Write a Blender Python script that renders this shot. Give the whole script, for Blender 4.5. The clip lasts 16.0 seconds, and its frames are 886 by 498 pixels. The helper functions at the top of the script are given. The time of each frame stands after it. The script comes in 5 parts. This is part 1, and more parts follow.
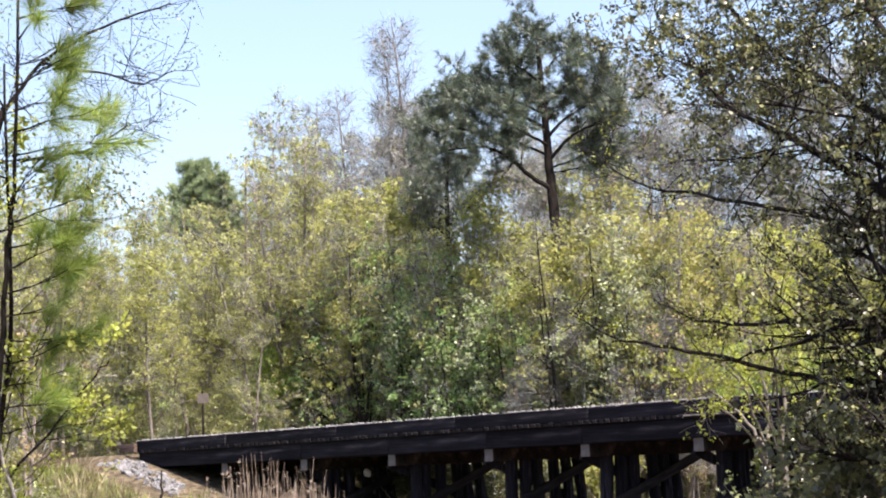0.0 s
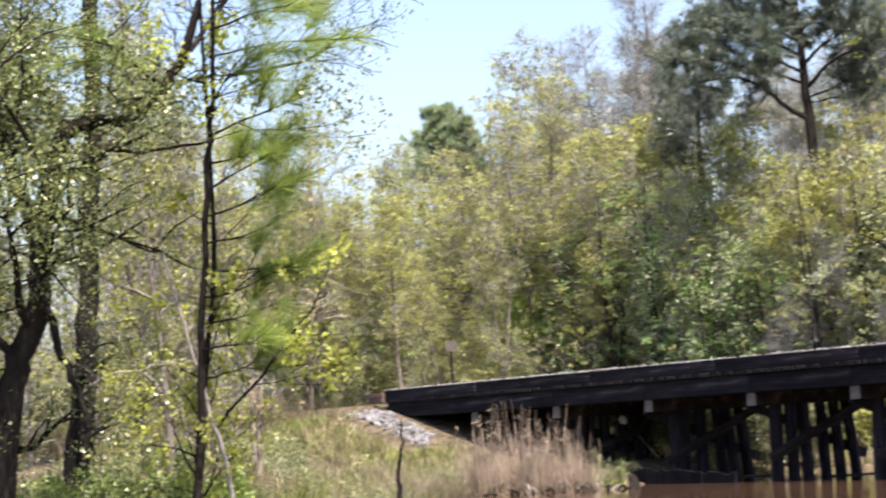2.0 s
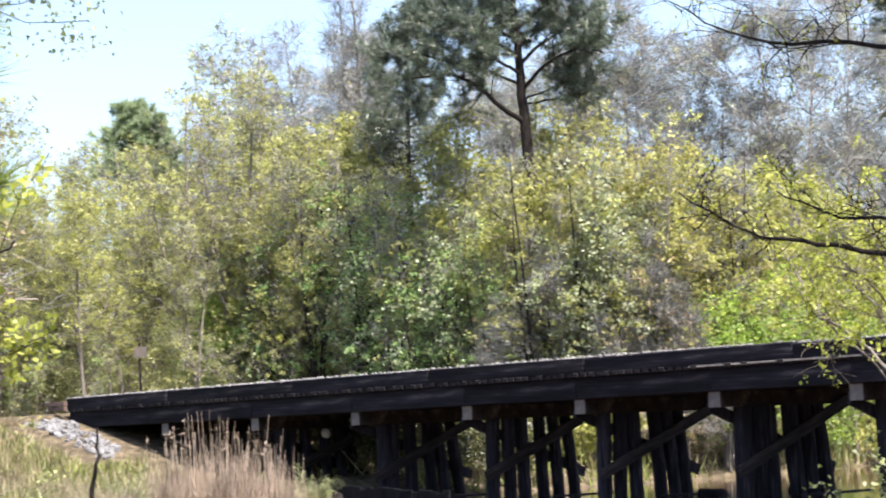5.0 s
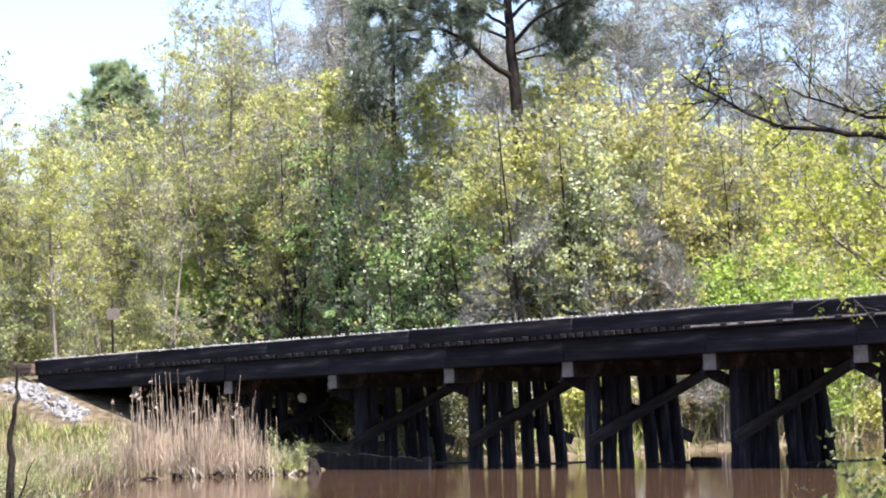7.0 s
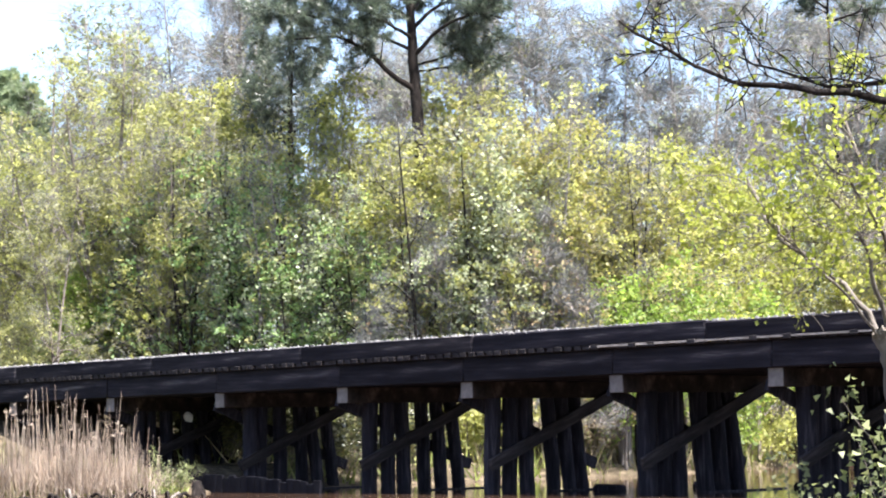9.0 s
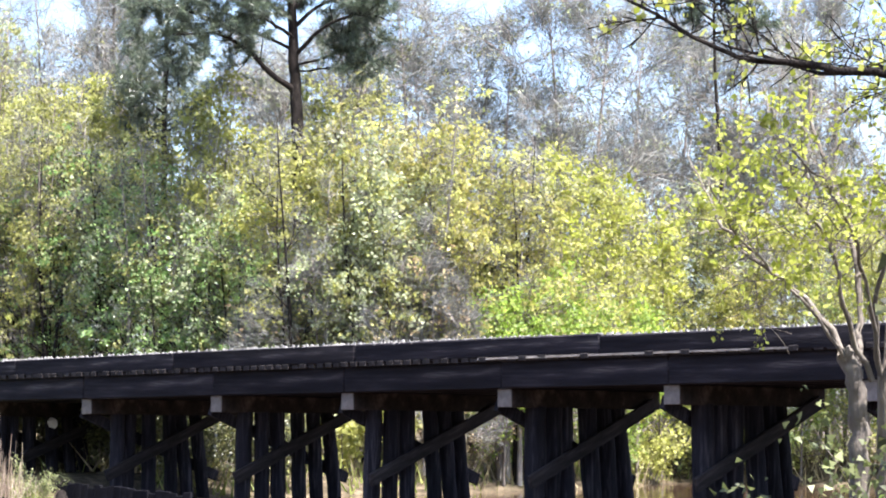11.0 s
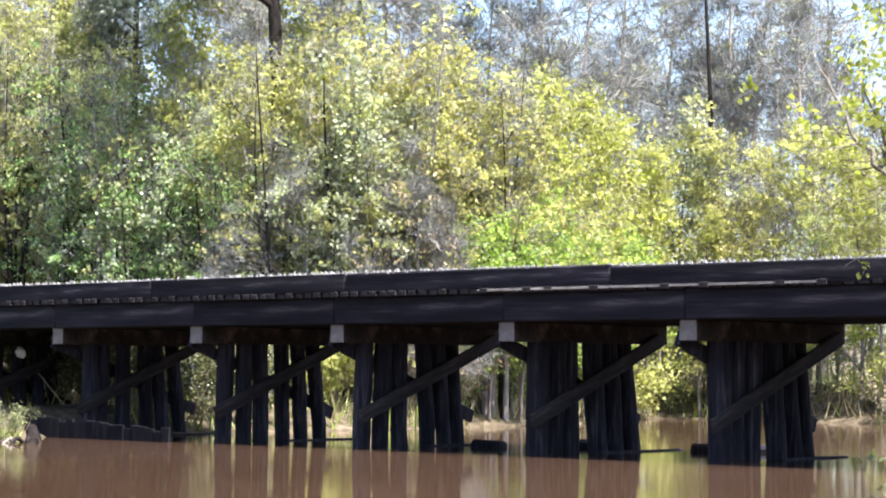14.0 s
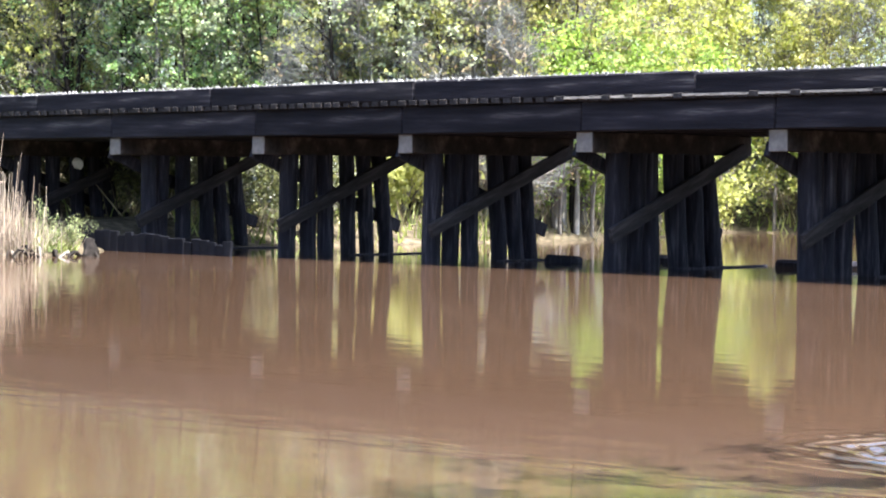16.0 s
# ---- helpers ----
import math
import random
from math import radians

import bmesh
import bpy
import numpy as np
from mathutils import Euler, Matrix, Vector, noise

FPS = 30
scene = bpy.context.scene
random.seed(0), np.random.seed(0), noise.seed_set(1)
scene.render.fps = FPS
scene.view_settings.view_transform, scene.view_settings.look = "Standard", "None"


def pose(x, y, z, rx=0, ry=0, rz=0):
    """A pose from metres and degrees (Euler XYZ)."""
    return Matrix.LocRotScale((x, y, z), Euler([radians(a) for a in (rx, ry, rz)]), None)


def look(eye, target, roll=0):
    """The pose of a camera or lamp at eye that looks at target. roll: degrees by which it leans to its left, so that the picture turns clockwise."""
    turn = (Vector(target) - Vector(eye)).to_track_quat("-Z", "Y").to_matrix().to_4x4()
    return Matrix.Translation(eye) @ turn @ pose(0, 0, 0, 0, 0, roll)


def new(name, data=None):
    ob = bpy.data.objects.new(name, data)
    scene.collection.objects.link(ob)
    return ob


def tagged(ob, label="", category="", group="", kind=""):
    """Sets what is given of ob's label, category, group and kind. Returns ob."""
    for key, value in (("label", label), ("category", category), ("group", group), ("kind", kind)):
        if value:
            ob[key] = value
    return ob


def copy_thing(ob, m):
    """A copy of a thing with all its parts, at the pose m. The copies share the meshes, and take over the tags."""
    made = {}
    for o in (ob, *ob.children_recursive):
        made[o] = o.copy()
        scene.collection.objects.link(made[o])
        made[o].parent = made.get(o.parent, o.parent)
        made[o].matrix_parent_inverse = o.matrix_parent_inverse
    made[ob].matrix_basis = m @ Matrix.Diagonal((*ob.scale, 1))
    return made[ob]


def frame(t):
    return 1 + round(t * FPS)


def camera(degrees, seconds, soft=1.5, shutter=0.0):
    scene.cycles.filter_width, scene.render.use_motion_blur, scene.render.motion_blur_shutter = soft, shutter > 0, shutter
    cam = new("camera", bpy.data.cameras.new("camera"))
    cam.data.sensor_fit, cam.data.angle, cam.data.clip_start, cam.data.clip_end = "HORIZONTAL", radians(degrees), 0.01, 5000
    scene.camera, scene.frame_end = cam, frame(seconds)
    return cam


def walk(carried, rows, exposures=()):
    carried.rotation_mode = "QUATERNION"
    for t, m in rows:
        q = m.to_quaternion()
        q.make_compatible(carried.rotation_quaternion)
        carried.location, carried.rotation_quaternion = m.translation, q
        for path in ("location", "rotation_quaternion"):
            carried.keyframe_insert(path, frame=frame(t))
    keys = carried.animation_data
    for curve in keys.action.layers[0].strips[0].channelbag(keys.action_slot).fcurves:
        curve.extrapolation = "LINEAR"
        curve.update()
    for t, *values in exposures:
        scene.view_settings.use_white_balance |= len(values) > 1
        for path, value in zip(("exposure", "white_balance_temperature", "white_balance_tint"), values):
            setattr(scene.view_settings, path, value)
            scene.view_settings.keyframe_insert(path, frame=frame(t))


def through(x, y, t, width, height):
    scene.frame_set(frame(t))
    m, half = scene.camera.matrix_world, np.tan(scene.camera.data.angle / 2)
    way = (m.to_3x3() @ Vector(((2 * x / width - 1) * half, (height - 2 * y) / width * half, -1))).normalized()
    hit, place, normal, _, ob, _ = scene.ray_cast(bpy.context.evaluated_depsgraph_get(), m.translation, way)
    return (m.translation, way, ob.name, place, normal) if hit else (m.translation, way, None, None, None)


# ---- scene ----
cam = camera(23.0, 16.0, soft=1.95, shutter=0.3)
PATH = [
    (0, (44.969, -39.529, 1.763), (43.397, -38.31, 1.97), -2.3),
    (0.5, (44.384, -39.144, 1.743), (42.817, -37.916, 1.942), -2.5),
    (1, (43.826, -38.744, 1.738), (42.246, -37.533, 1.928), -2.8),
    (1.5, (43.298, -38.368, 1.744), (41.667, -37.224, 1.924), -3.0),
    (2, (42.59, -37.924, 1.748), (40.885, -36.892, 1.919), -3.1),
    (2.5, (41.98, -37.531, 1.764), (40.219, -36.595, 1.923), -2.3),
    (3, (41.291, -37.177, 1.756), (39.52, -36.26, 1.9), -1.8),
    (3.5, (40.528, -36.818, 1.753), (38.788, -35.839, 1.887), -2.0),
    (4, (39.742, -36.447, 1.76), (38.07, -35.359, 1.898), -2.5),
    (4.5, (38.94, -36.045, 1.749), (37.346, -34.847, 1.905), -2.5),
    (5, (38.397, -35.751, 1.765), (36.86, -34.483, 1.935), -2.4),
    (5.2, (38.2, -35.651, 1.758), (36.677, -34.367, 1.926), -2.3),
    (7.5, (35.86, -33.292, 1.351), (34.326, -32.017, 1.496), -1.8),
    (8, (35.347, -32.873, 1.342), (33.826, -31.582, 1.49), -1.9),
    (8.5, (34.964, -32.543, 1.334), (33.466, -31.228, 1.493), -1.6),
    (9, (34.541, -32.204, 1.321), (33.07, -30.86, 1.492), -1.1),
    (9.5, (34.117, -31.868, 1.322), (32.678, -30.49, 1.499), -0.5),
    (10, (33.753, -31.597, 1.318), (32.345, -30.188, 1.498), 0.2),
    (12.5, (31.727, -30.863, 1.613), (30.362, -29.411, 1.784), -0.5),
    (13, (31.4, -30.611, 1.61), (30.039, -29.155, 1.774), -0.4),
    (13.5, (30.991, -30.266, 1.606), (29.633, -28.805, 1.751), -0.0),
    (14, (30.613, -29.948, 1.575), (29.254, -28.485, 1.687), 0.4),
    (14.5, (30.243, -29.676, 1.558), (28.879, -28.216, 1.623), 0.5),
    (15, (29.851, -29.341, 1.6), (28.476, -27.889, 1.611), 0.4),
    (15.5, (29.52, -29.076, 1.587), (28.132, -27.636, 1.555), 0.5),
    (16, (29.138, -28.719, 1.578), (27.738, -27.291, 1.517), 0.5),
]
walk(cam, [(t, look(eye, target, roll)) for t, eye, target, roll in PATH], [(0, 1.6, 6700, 19), (3, 1.66, 6800, 17), (5, 1.84, 6500, 15), (9, 2.17, 6250, 15), (12.5, 2.29, 6250, 15), (14.5, 2.27, 6200, 13), (16, 2.65, 6100, 9)])

# ---- light ----
SUN_EL, SUN_AZ = 63.0, 90.0          # degrees; azimuth from +y towards +x
world = bpy.data.worlds.new("sky")
scene.world = world
world.use_nodes = True
wn = world.node_tree.nodes
sky = wn.new("ShaderNodeTexSky")
sky.sky_type, sky.sun_disc = "NISHITA", False
sky.sun_elevation, sky.sun_rotation = radians(SUN_EL), radians(SUN_AZ)
sky.air_density, sky.dust_density, sky.ozone_density = 1.0, 2.4, 2.0
wn["Background"].inputs["Strength"].default_value = 0.105
world.node_tree.links.new(sky.outputs[0], wn["Background"].inputs["Color"])

sun_dir = Vector((math.sin(radians(SUN_AZ)) * math.cos(radians(SUN_EL)), math.cos(radians(SUN_AZ)) * math.cos(radians(SUN_EL)), math.sin(radians(SUN_EL))))
sun_data = bpy.data.lights.new("sun", "SUN")
sun_data.energy, sun_data.angle, sun_data.color = 5.0, radians(0.5), (1.0, 0.95, 0.86)
sun = new("sun", sun_data)
sun.matrix_world = look(sun_dir * 200, (0, 0, 0))


# ---- materials ----
def material(name):
    mat = bpy.data.materials.new(name)
    mat.use_nodes = True
    return mat, mat.node_tree.nodes, mat.node_tree.links


def ramp(nodes, links, source, stops):
    node = nodes.new("ShaderNodeValToRGB")
    while len(node.color_ramp.elements) < len(stops):
        node.color_ramp.elements.new(0.5)
    for e, (at, colour) in zip(node.color_ramp.elements, stops):
        e.position, e.color = at, (*colour, 1)
    links.new(source, node.inputs[0])
    return node.outputs[0]


def rough_noise(nodes, links, scale, detail=4.0, stretch=None, rough=0.6):
    coord = nodes.new("ShaderNodeTexCoord")
    tex = nodes.new("ShaderNodeTexNoise")
    tex.inputs["Scale"].default_value, tex.inputs["Detail"].default_value = scale, detail
    tex.inputs["Roughness"].default_value = rough
    if stretch:
        mapping = nodes.new("ShaderNodeMapping")
        mapping.inputs["Scale"].default_value = stretch
        links.new(coord.outputs["Object"], mapping.inputs[0])
        links.new(mapping.outputs[0], tex.inputs["Vector"])
    else:
        links.new(coord.outputs["Object"], tex.inputs["Vector"])
    return tex.outputs["Fac"]


def surface(name, stops, scale, rough=0.85, bump=0.3, fine=8.0, stretch=None, spread=0.0, gloss=0.5):
    """A noisy surface: colours over one scale, relief over a finer one, and a shift from piece to piece."""
    mat, nodes, links = material(name)
    bsdf = nodes["Principled BSDF"]
    bsdf.inputs["Roughness"].default_value = rough
    bsdf.inputs["Specular IOR Level"].default_value = gloss
    fac = rough_noise(nodes, links, scale, 5.0, stretch)
    colour = ramp(nodes, links, fac, stops)
    if spread:
        info = nodes.new("ShaderNodeObjectInfo")
        geo = nodes.new("ShaderNodeNewGeometry")
        add = nodes.new("ShaderNodeMath")
        links.new(info.outputs["Random"], add.inputs[0])
        links.new(geo.outputs["Random Per Island"], add.inputs[1])
        span = nodes.new("ShaderNodeMapRange")
        span.inputs[2].default_value = 2.0
        span.inputs[3].default_value, span.inputs[4].default_value = 1 - spread, 1 + spread
        links.new(add.outputs[0], span.inputs[0])
        hue = nodes.new("ShaderNodeHueSaturation")
        links.new(span.outputs[0], hue.inputs["Value"])
        links.new(colour, hue.inputs["Color"])
        colour = hue.outputs[0]
    links.new(colour, bsdf.inputs["Base Color"])
    node = nodes.new("ShaderNodeBump")
    node.inputs["Strength"].default_value, node.inputs["Distance"].default_value = bump, 0.03
    links.new(rough_noise(nodes, links, scale * fine, 4.0, stretch), node.inputs["Height"])
    links.new(node.outputs[0], bsdf.inputs["Normal"])
    return mat


def foliage(name, a, b, c, through=0.45, gloss=0.03, rough=0.55):
    """Thin leaves: colour varies leaf by leaf, and light comes through from behind."""
    mat, nodes, links = material(name)
    nodes.remove(nodes["Principled BSDF"])
    geo = nodes.new("ShaderNodeNewGeometry")
    info = nodes.new("ShaderNodeObjectInfo")
    colour = ramp(nodes, links, geo.outputs["Random Per Island"], [(0.0, a), (0.5, b), (1.0, c)])
    hue = nodes.new("ShaderNodeHueSaturation")
    span = nodes.new("ShaderNodeMapRange")
    span.inputs[3].default_value, span.inputs[4].default_value = 0.8, 1.2
    links.new(info.outputs["Random"], span.inputs[0])
    patch = nodes.new("ShaderNodeMapRange")
    patch.inputs[1].default_value, patch.inputs[2].default_value = 0.3, 0.7
    patch.inputs[3].default_value, patch.inputs[4].default_value = 0.62, 1.35
    links.new(rough_noise(nodes, links, 1.3, 2.0), patch.inputs[0])
    times = nodes.new("ShaderNodeMath")
    times.operation = "MULTIPLY"
    links.new(span.outputs[0], times.inputs[0])
    links.new(patch.outputs[0], times.inputs[1])
    links.new(times.outputs[0], hue.inputs["Value"])
    links.new(colour, hue.inputs["Color"])
    diffuse, trans, shine = nodes.new("ShaderNodeBsdfDiffuse"), nodes.new("ShaderNodeBsdfTranslucent"), nodes.new("ShaderNodeBsdfGlossy")
    shine.inputs["Roughness"].default_value = rough
    mix, mix2 = nodes.new("ShaderNodeMixShader"), nodes.new("ShaderNodeMixShader")
    mix.inputs[0].default_value, mix2.inputs[0].default_value = through, gloss
    links.new(hue.outputs[0], diffuse.inputs[0])
    links.new(hue.outputs[0], trans.inputs[0])
    links.new(diffuse.outputs[0], mix.inputs[1])
    links.new(trans.outputs[0], mix.inputs[2])
    links.new(mix.outputs[0], mix2.inputs[1])
    links.new(shine.outputs[0], mix2.inputs[2])
    links.new(mix2.outputs[0], nodes["Material Output"].inputs["Surface"])
    return mat


LEAF_SPRING = foliage("spring_leaf", (0.27, 0.295, 0.07), (0.43, 0.445, 0.13), (0.56, 0.555, 0.25), 0.75)
LEAF_YELLOW = foliage("yellow_leaf", (0.241, 0.267, 0.0473), (0.37, 0.383, 0.0946), (0.456, 0.439, 0.172), 0.75)
LEAF_GREEN = foliage("green_leaf", (0.161, 0.23, 0.069), (0.287, 0.38, 0.127), (0.483, 0.552, 0.253), 0.68)
LEAF_FRESH = foliage("fresh_leaf", (0.176, 0.282, 0.044), (0.282, 0.405, 0.0704), (0.405, 0.484, 0.132), 0.75)
LEAF_DULL = foliage("dull_leaf", (0.18, 0.19, 0.09), (0.32, 0.33, 0.155), (0.5, 0.5, 0.29), 0.69, 0.01)
LEAF_SMALL = foliage("small_leaf", (0.08, 0.1, 0.035), (0.18, 0.21, 0.075), (0.35, 0.38, 0.16), 0.48, 0.05)
# darker copy of the small leaf, with shade put into its colour
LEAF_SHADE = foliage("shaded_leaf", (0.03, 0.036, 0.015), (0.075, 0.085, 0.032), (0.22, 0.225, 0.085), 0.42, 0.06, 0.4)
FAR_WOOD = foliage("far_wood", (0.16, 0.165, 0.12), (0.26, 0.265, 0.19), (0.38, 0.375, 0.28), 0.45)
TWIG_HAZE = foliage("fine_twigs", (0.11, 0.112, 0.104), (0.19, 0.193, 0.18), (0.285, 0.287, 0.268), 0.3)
LEAF_RUST = foliage("rust_leaf", (0.3, 0.2, 0.11), (0.38, 0.29, 0.16), (0.45, 0.4, 0.22), 0.45)
NEEDLE_DARK = foliage("dark_needle", (0.028, 0.042, 0.032), (0.055, 0.078, 0.052), (0.12, 0.15, 0.09), 0.3)
# far pine's needles: distance haze is put in as a lighter colour
NEEDLE_HAZED = foliage("hazed_green_needle", (0.15, 0.21, 0.11), (0.25, 0.32, 0.17), (0.36, 0.42, 0.24), 0.55)
NEEDLE_LIT = foliage("light_needle", (0.10, 0.17, 0.03), (0.19, 0.27, 0.05), (0.30, 0.36, 0.09), 0.45)
GRASS_GREEN = foliage("green_grass", (0.09, 0.125, 0.02), (0.18, 0.215, 0.05), (0.29, 0.29, 0.10), 0.4)
GRASS_DRY = foliage("dry_grass", (0.09, 0.072, 0.04), (0.21, 0.175, 0.1), (0.37, 0.315, 0.19), 0.3)
DEAD_STALK = foliage("dead_stalk", (0.02, 0.015, 0.011), (0.07, 0.05, 0.036), (0.22, 0.165, 0.12), 0.2)
LEAF_FERN = foliage("fern_leaf", (0.07, 0.12, 0.02), (0.15, 0.22, 0.04), (0.29, 0.35, 0.10), 0.45)
LEAF_OAK = foliage("oak_leaf", (0.055, 0.075, 0.022), (0.145, 0.18, 0.055), (0.32, 0.36, 0.13), 0.5, 0.06, 0.4)
LEAF_LIME = foliage("lime_leaf", (0.246, 0.297, 0.034), (0.357, 0.399, 0.0595), (0.451, 0.468, 0.111), 0.6)
LITTER = foliage("fallen_leaf", (0.035, 0.022, 0.014), (0.12, 0.08, 0.05), (0.30, 0.23, 0.15), 0.15)
REED_DRY = foliage("dry_reed", (0.155, 0.115, 0.088), (0.272, 0.211, 0.16), (0.407, 0.34, 0.265), 0.3)
BARK_GREY = surface("grey_bark", [(0.3, (0.08, 0.065, 0.055)), (0.7, (0.20, 0.175, 0.15))], 6, 0.9, 0.8, 6, (1, 1, 0.25), 0.25)
BARK_DARK = surface("dark_bark", [(0.3, (0.006, 0.005, 0.0045)), (0.58, (0.020, 0.016, 0.014)), (0.72, (0.05, 0.042, 0.036)), (0.82, (0.14, 0.125, 0.11))], 9, 0.93, 1.0, 5, (1, 1, 0.35), 0.2, 0.15)
BARK_PALE = surface("pale_grey_bark", [(0.3, (0.13, 0.115, 0.10)), (0.7, (0.30, 0.275, 0.25))], 5, 0.9, 0.7, 6, (1, 1, 0.25), 0.25)
TWIG_PALE = surface("pale_twig", [(0.3, (0.17, 0.14, 0.12)), (0.7, (0.32, 0.27, 0.24))], 9, 0.85, 0.3, 4, None, 0.3)
# creosote-dark timbers; the slight blue of reflected sky is put into their colour
TIMBER_DARK = surface("creosoted_timber", [(0.30, (0.006, 0.006, 0.008)), (0.48, (0.014, 0.013, 0.017)), (0.60, (0.027, 0.024, 0.029)), (0.70, (0.11, 0.10, 0.098))], 1.3, 0.88, 0.9, 12, (0.3, 3, 4), 0.4, 0.08)
TIMBER_PILE = surface("wet_pile_wood", [(0.3, (0.006, 0.006, 0.009)), (0.54, (0.017, 0.016, 0.022)), (0.72, (0.06, 0.056, 0.064))], 4.0, 0.85, 0.8, 7, (3, 3, 0.25), 0.5, 0.12)
TIMBER_WET = surface("blackened_plank", [(0.3, (0.003, 0.003, 0.005)), (0.6, (0.010, 0.010, 0.014)), (0.8, (0.030, 0.028, 0.034))], 3.0, 0.9, 0.8, 7, (2, 2, 0.5), 0.2, 0.1)
TIMBER_CAP = surface("stained_cap_timber", [(0.3, (0.008, 0.007, 0.007)), (0.55, (0.03, 0.023, 0.020)), (0.8, (0.12, 0.09, 0.075))], 2.5, 0.9, 0.7, 8, (1, 1, 1), 0.25, 0.1)
TIMBER_END = surface("red_brown_board", [(0.3, (0.05, 0.028, 0.022)), (0.7, (0.12, 0.075, 0.06))], 4, 0.85, 0.6, 6, None, 0.2)
TIMBER_GREY = surface("weathered_timber", [(0.25, (0.07, 0.062, 0.058)), (0.55, (0.14, 0.125, 0.118)), (0.85, (0.24, 0.22, 0.20))], 5.0, 0.9, 0.7, 6, (1, 1, 1), 0.25)
TIMBER_BRACE = surface("brace_timber", [(0.25, (0.010, 0.009, 0.010)), (0.55, (0.026, 0.023, 0.024)), (0.85, (0.07, 0.063, 0.062))], 4.0, 0.9, 0.7, 6, (3, 0.4, 3), 0.35, 0.1)
GRAVEL = surface("pale_ballast", [(0.3, (0.12, 0.115, 0.11)), (0.7, (0.28, 0.27, 0.26))], 14, 0.9, 0.6, 4, None, 0.3)
WHITE = surface("bright_white", [(0.3, (0.55, 0.55, 0.56)), (0.7, (0.75, 0.75, 0.76))], 6, 0.5, 0.3, 4)
STONE = surface("pale_riprap", [(0.3, (0.07, 0.07, 0.072)), (0.5, (0.15, 0.148, 0.15)), (0.75, (0.31, 0.305, 0.305))], 7, 0.95, 0.9, 5, None, 0.45, 0.2)
MUD = surface("leaf_litter_soil", [(0.25, (0.022, 0.018, 0.012)), (0.45, (0.065, 0.052, 0.034)), (0.62, (0.13, 0.104, 0.07)), (0.8, (0.25, 0.2, 0.14))], 3.5, 0.97, 1.0, 9, None, 0.0, 0.1)


def water_material():
    mat, nodes, links = material("brown_water")
    bsdf = nodes["Principled BSDF"]
    fac = rough_noise(nodes, links, 0.12, 3.0)
    links.new(ramp(nodes, links, fac, [(0.35, (0.050, 0.0295, 0.018)), (0.65, (0.063, 0.038, 0.0245))]), bsdf.inputs["Base Color"])
    bsdf.inputs["Roughness"].default_value = 0.06
    bsdf.inputs["IOR"].default_value = 1.33
    coord, wave = nodes.new("ShaderNodeTexCoord"), nodes.new("ShaderNodeTexNoise")
    mapping = nodes.new("ShaderNodeMapping")
    mapping.inputs["Rotation"].default_value = (0, 0, radians(44))
    mapping.inputs["Scale"].default_value = (1.0, 2.2, 1.0)
    wave.inputs["Scale"].default_value, wave.inputs["Detail"].default_value = 1.1, 2.0
    links.new(coord.outputs["Object"], mapping.inputs[0])
    links.new(mapping.outputs[0], wave.inputs["Vector"])
    node = nodes.new("ShaderNodeBump")
    node.inputs["Strength"].default_value, node.inputs["Distance"].default_value = 0.05, 0.05
    links.new(wave.outputs["Fac"], node.inputs["Height"])
    links.new(node.outputs[0], bsdf.inputs["Normal"])
    return mat


WATER = water_material()


# ---- mesh helpers ----
def mesh_of(name, verts, faces, mat, smooth=False):
    data = bpy.data.meshes.new(name)
    data.from_pydata([tuple(v) for v in verts], [], faces)
    data.materials.append(mat)
    if smooth:
        data.polygons.foreach_set("use_smooth", [True] * len(data.polygons))
    data.update()
    return data


def quads_mesh(name, verts, mat):
    """A mesh of loose quads (n, 4, 3) or triangles (n, 3, 3) from an array."""
    n, k = len(verts), np.asarray(verts).shape[1]
    data = bpy.data.meshes.new(name)
    data.vertices.add(k * n)
    data.vertices.foreach_set("co", np.asarray(verts, np.float32).reshape(-1))
    data.loops.add(k * n)
    data.loops.foreach_set("vertex_index", np.arange(k * n, dtype=np.int32))
    data.polygons.add(n)
    data.polygons.foreach_set("loop_start", np.arange(0, k * n, k, dtype=np.int32))
    data.materials.append(mat)
    data.update(calc_edges=True)
    return data


def part(name, data, parent, label=""):
    ob = new(name, data)
    ob.parent = parent
    return tagged(ob, label=label)


def thing(name, at, label, category, group="", kind=""):
    ob = new(name)
    ob.empty_display_size = 0.2
    ob.location = at
    return tagged(ob, label, category, group, kind)


def beam_data(name, size, mat, bevel=0.015, wear=0.0, seed=0):
    """A timber with worn edges, centred on its own middle."""
    bm = bmesh.new()
    bmesh.ops.create_cube(bm, size=1.0)
    bmesh.ops.scale(bm, vec=size, verts=bm.verts)
    bmesh.ops.bevel(bm, geom=bm.edges[:], offset=bevel, segments=1, affect="EDGES")
    if wear:
        rnd = random.Random(seed)
        for v in bm.verts:
            v.co += Vector((rnd.uniform(-1, 1), rnd.uniform(-1, 1), rnd.uniform(-1, 1))) * wear
    data = bpy.data.meshes.new(name)
    bm.to_mesh(data)
    bm.free()
    data.materials.append(mat)
    return data


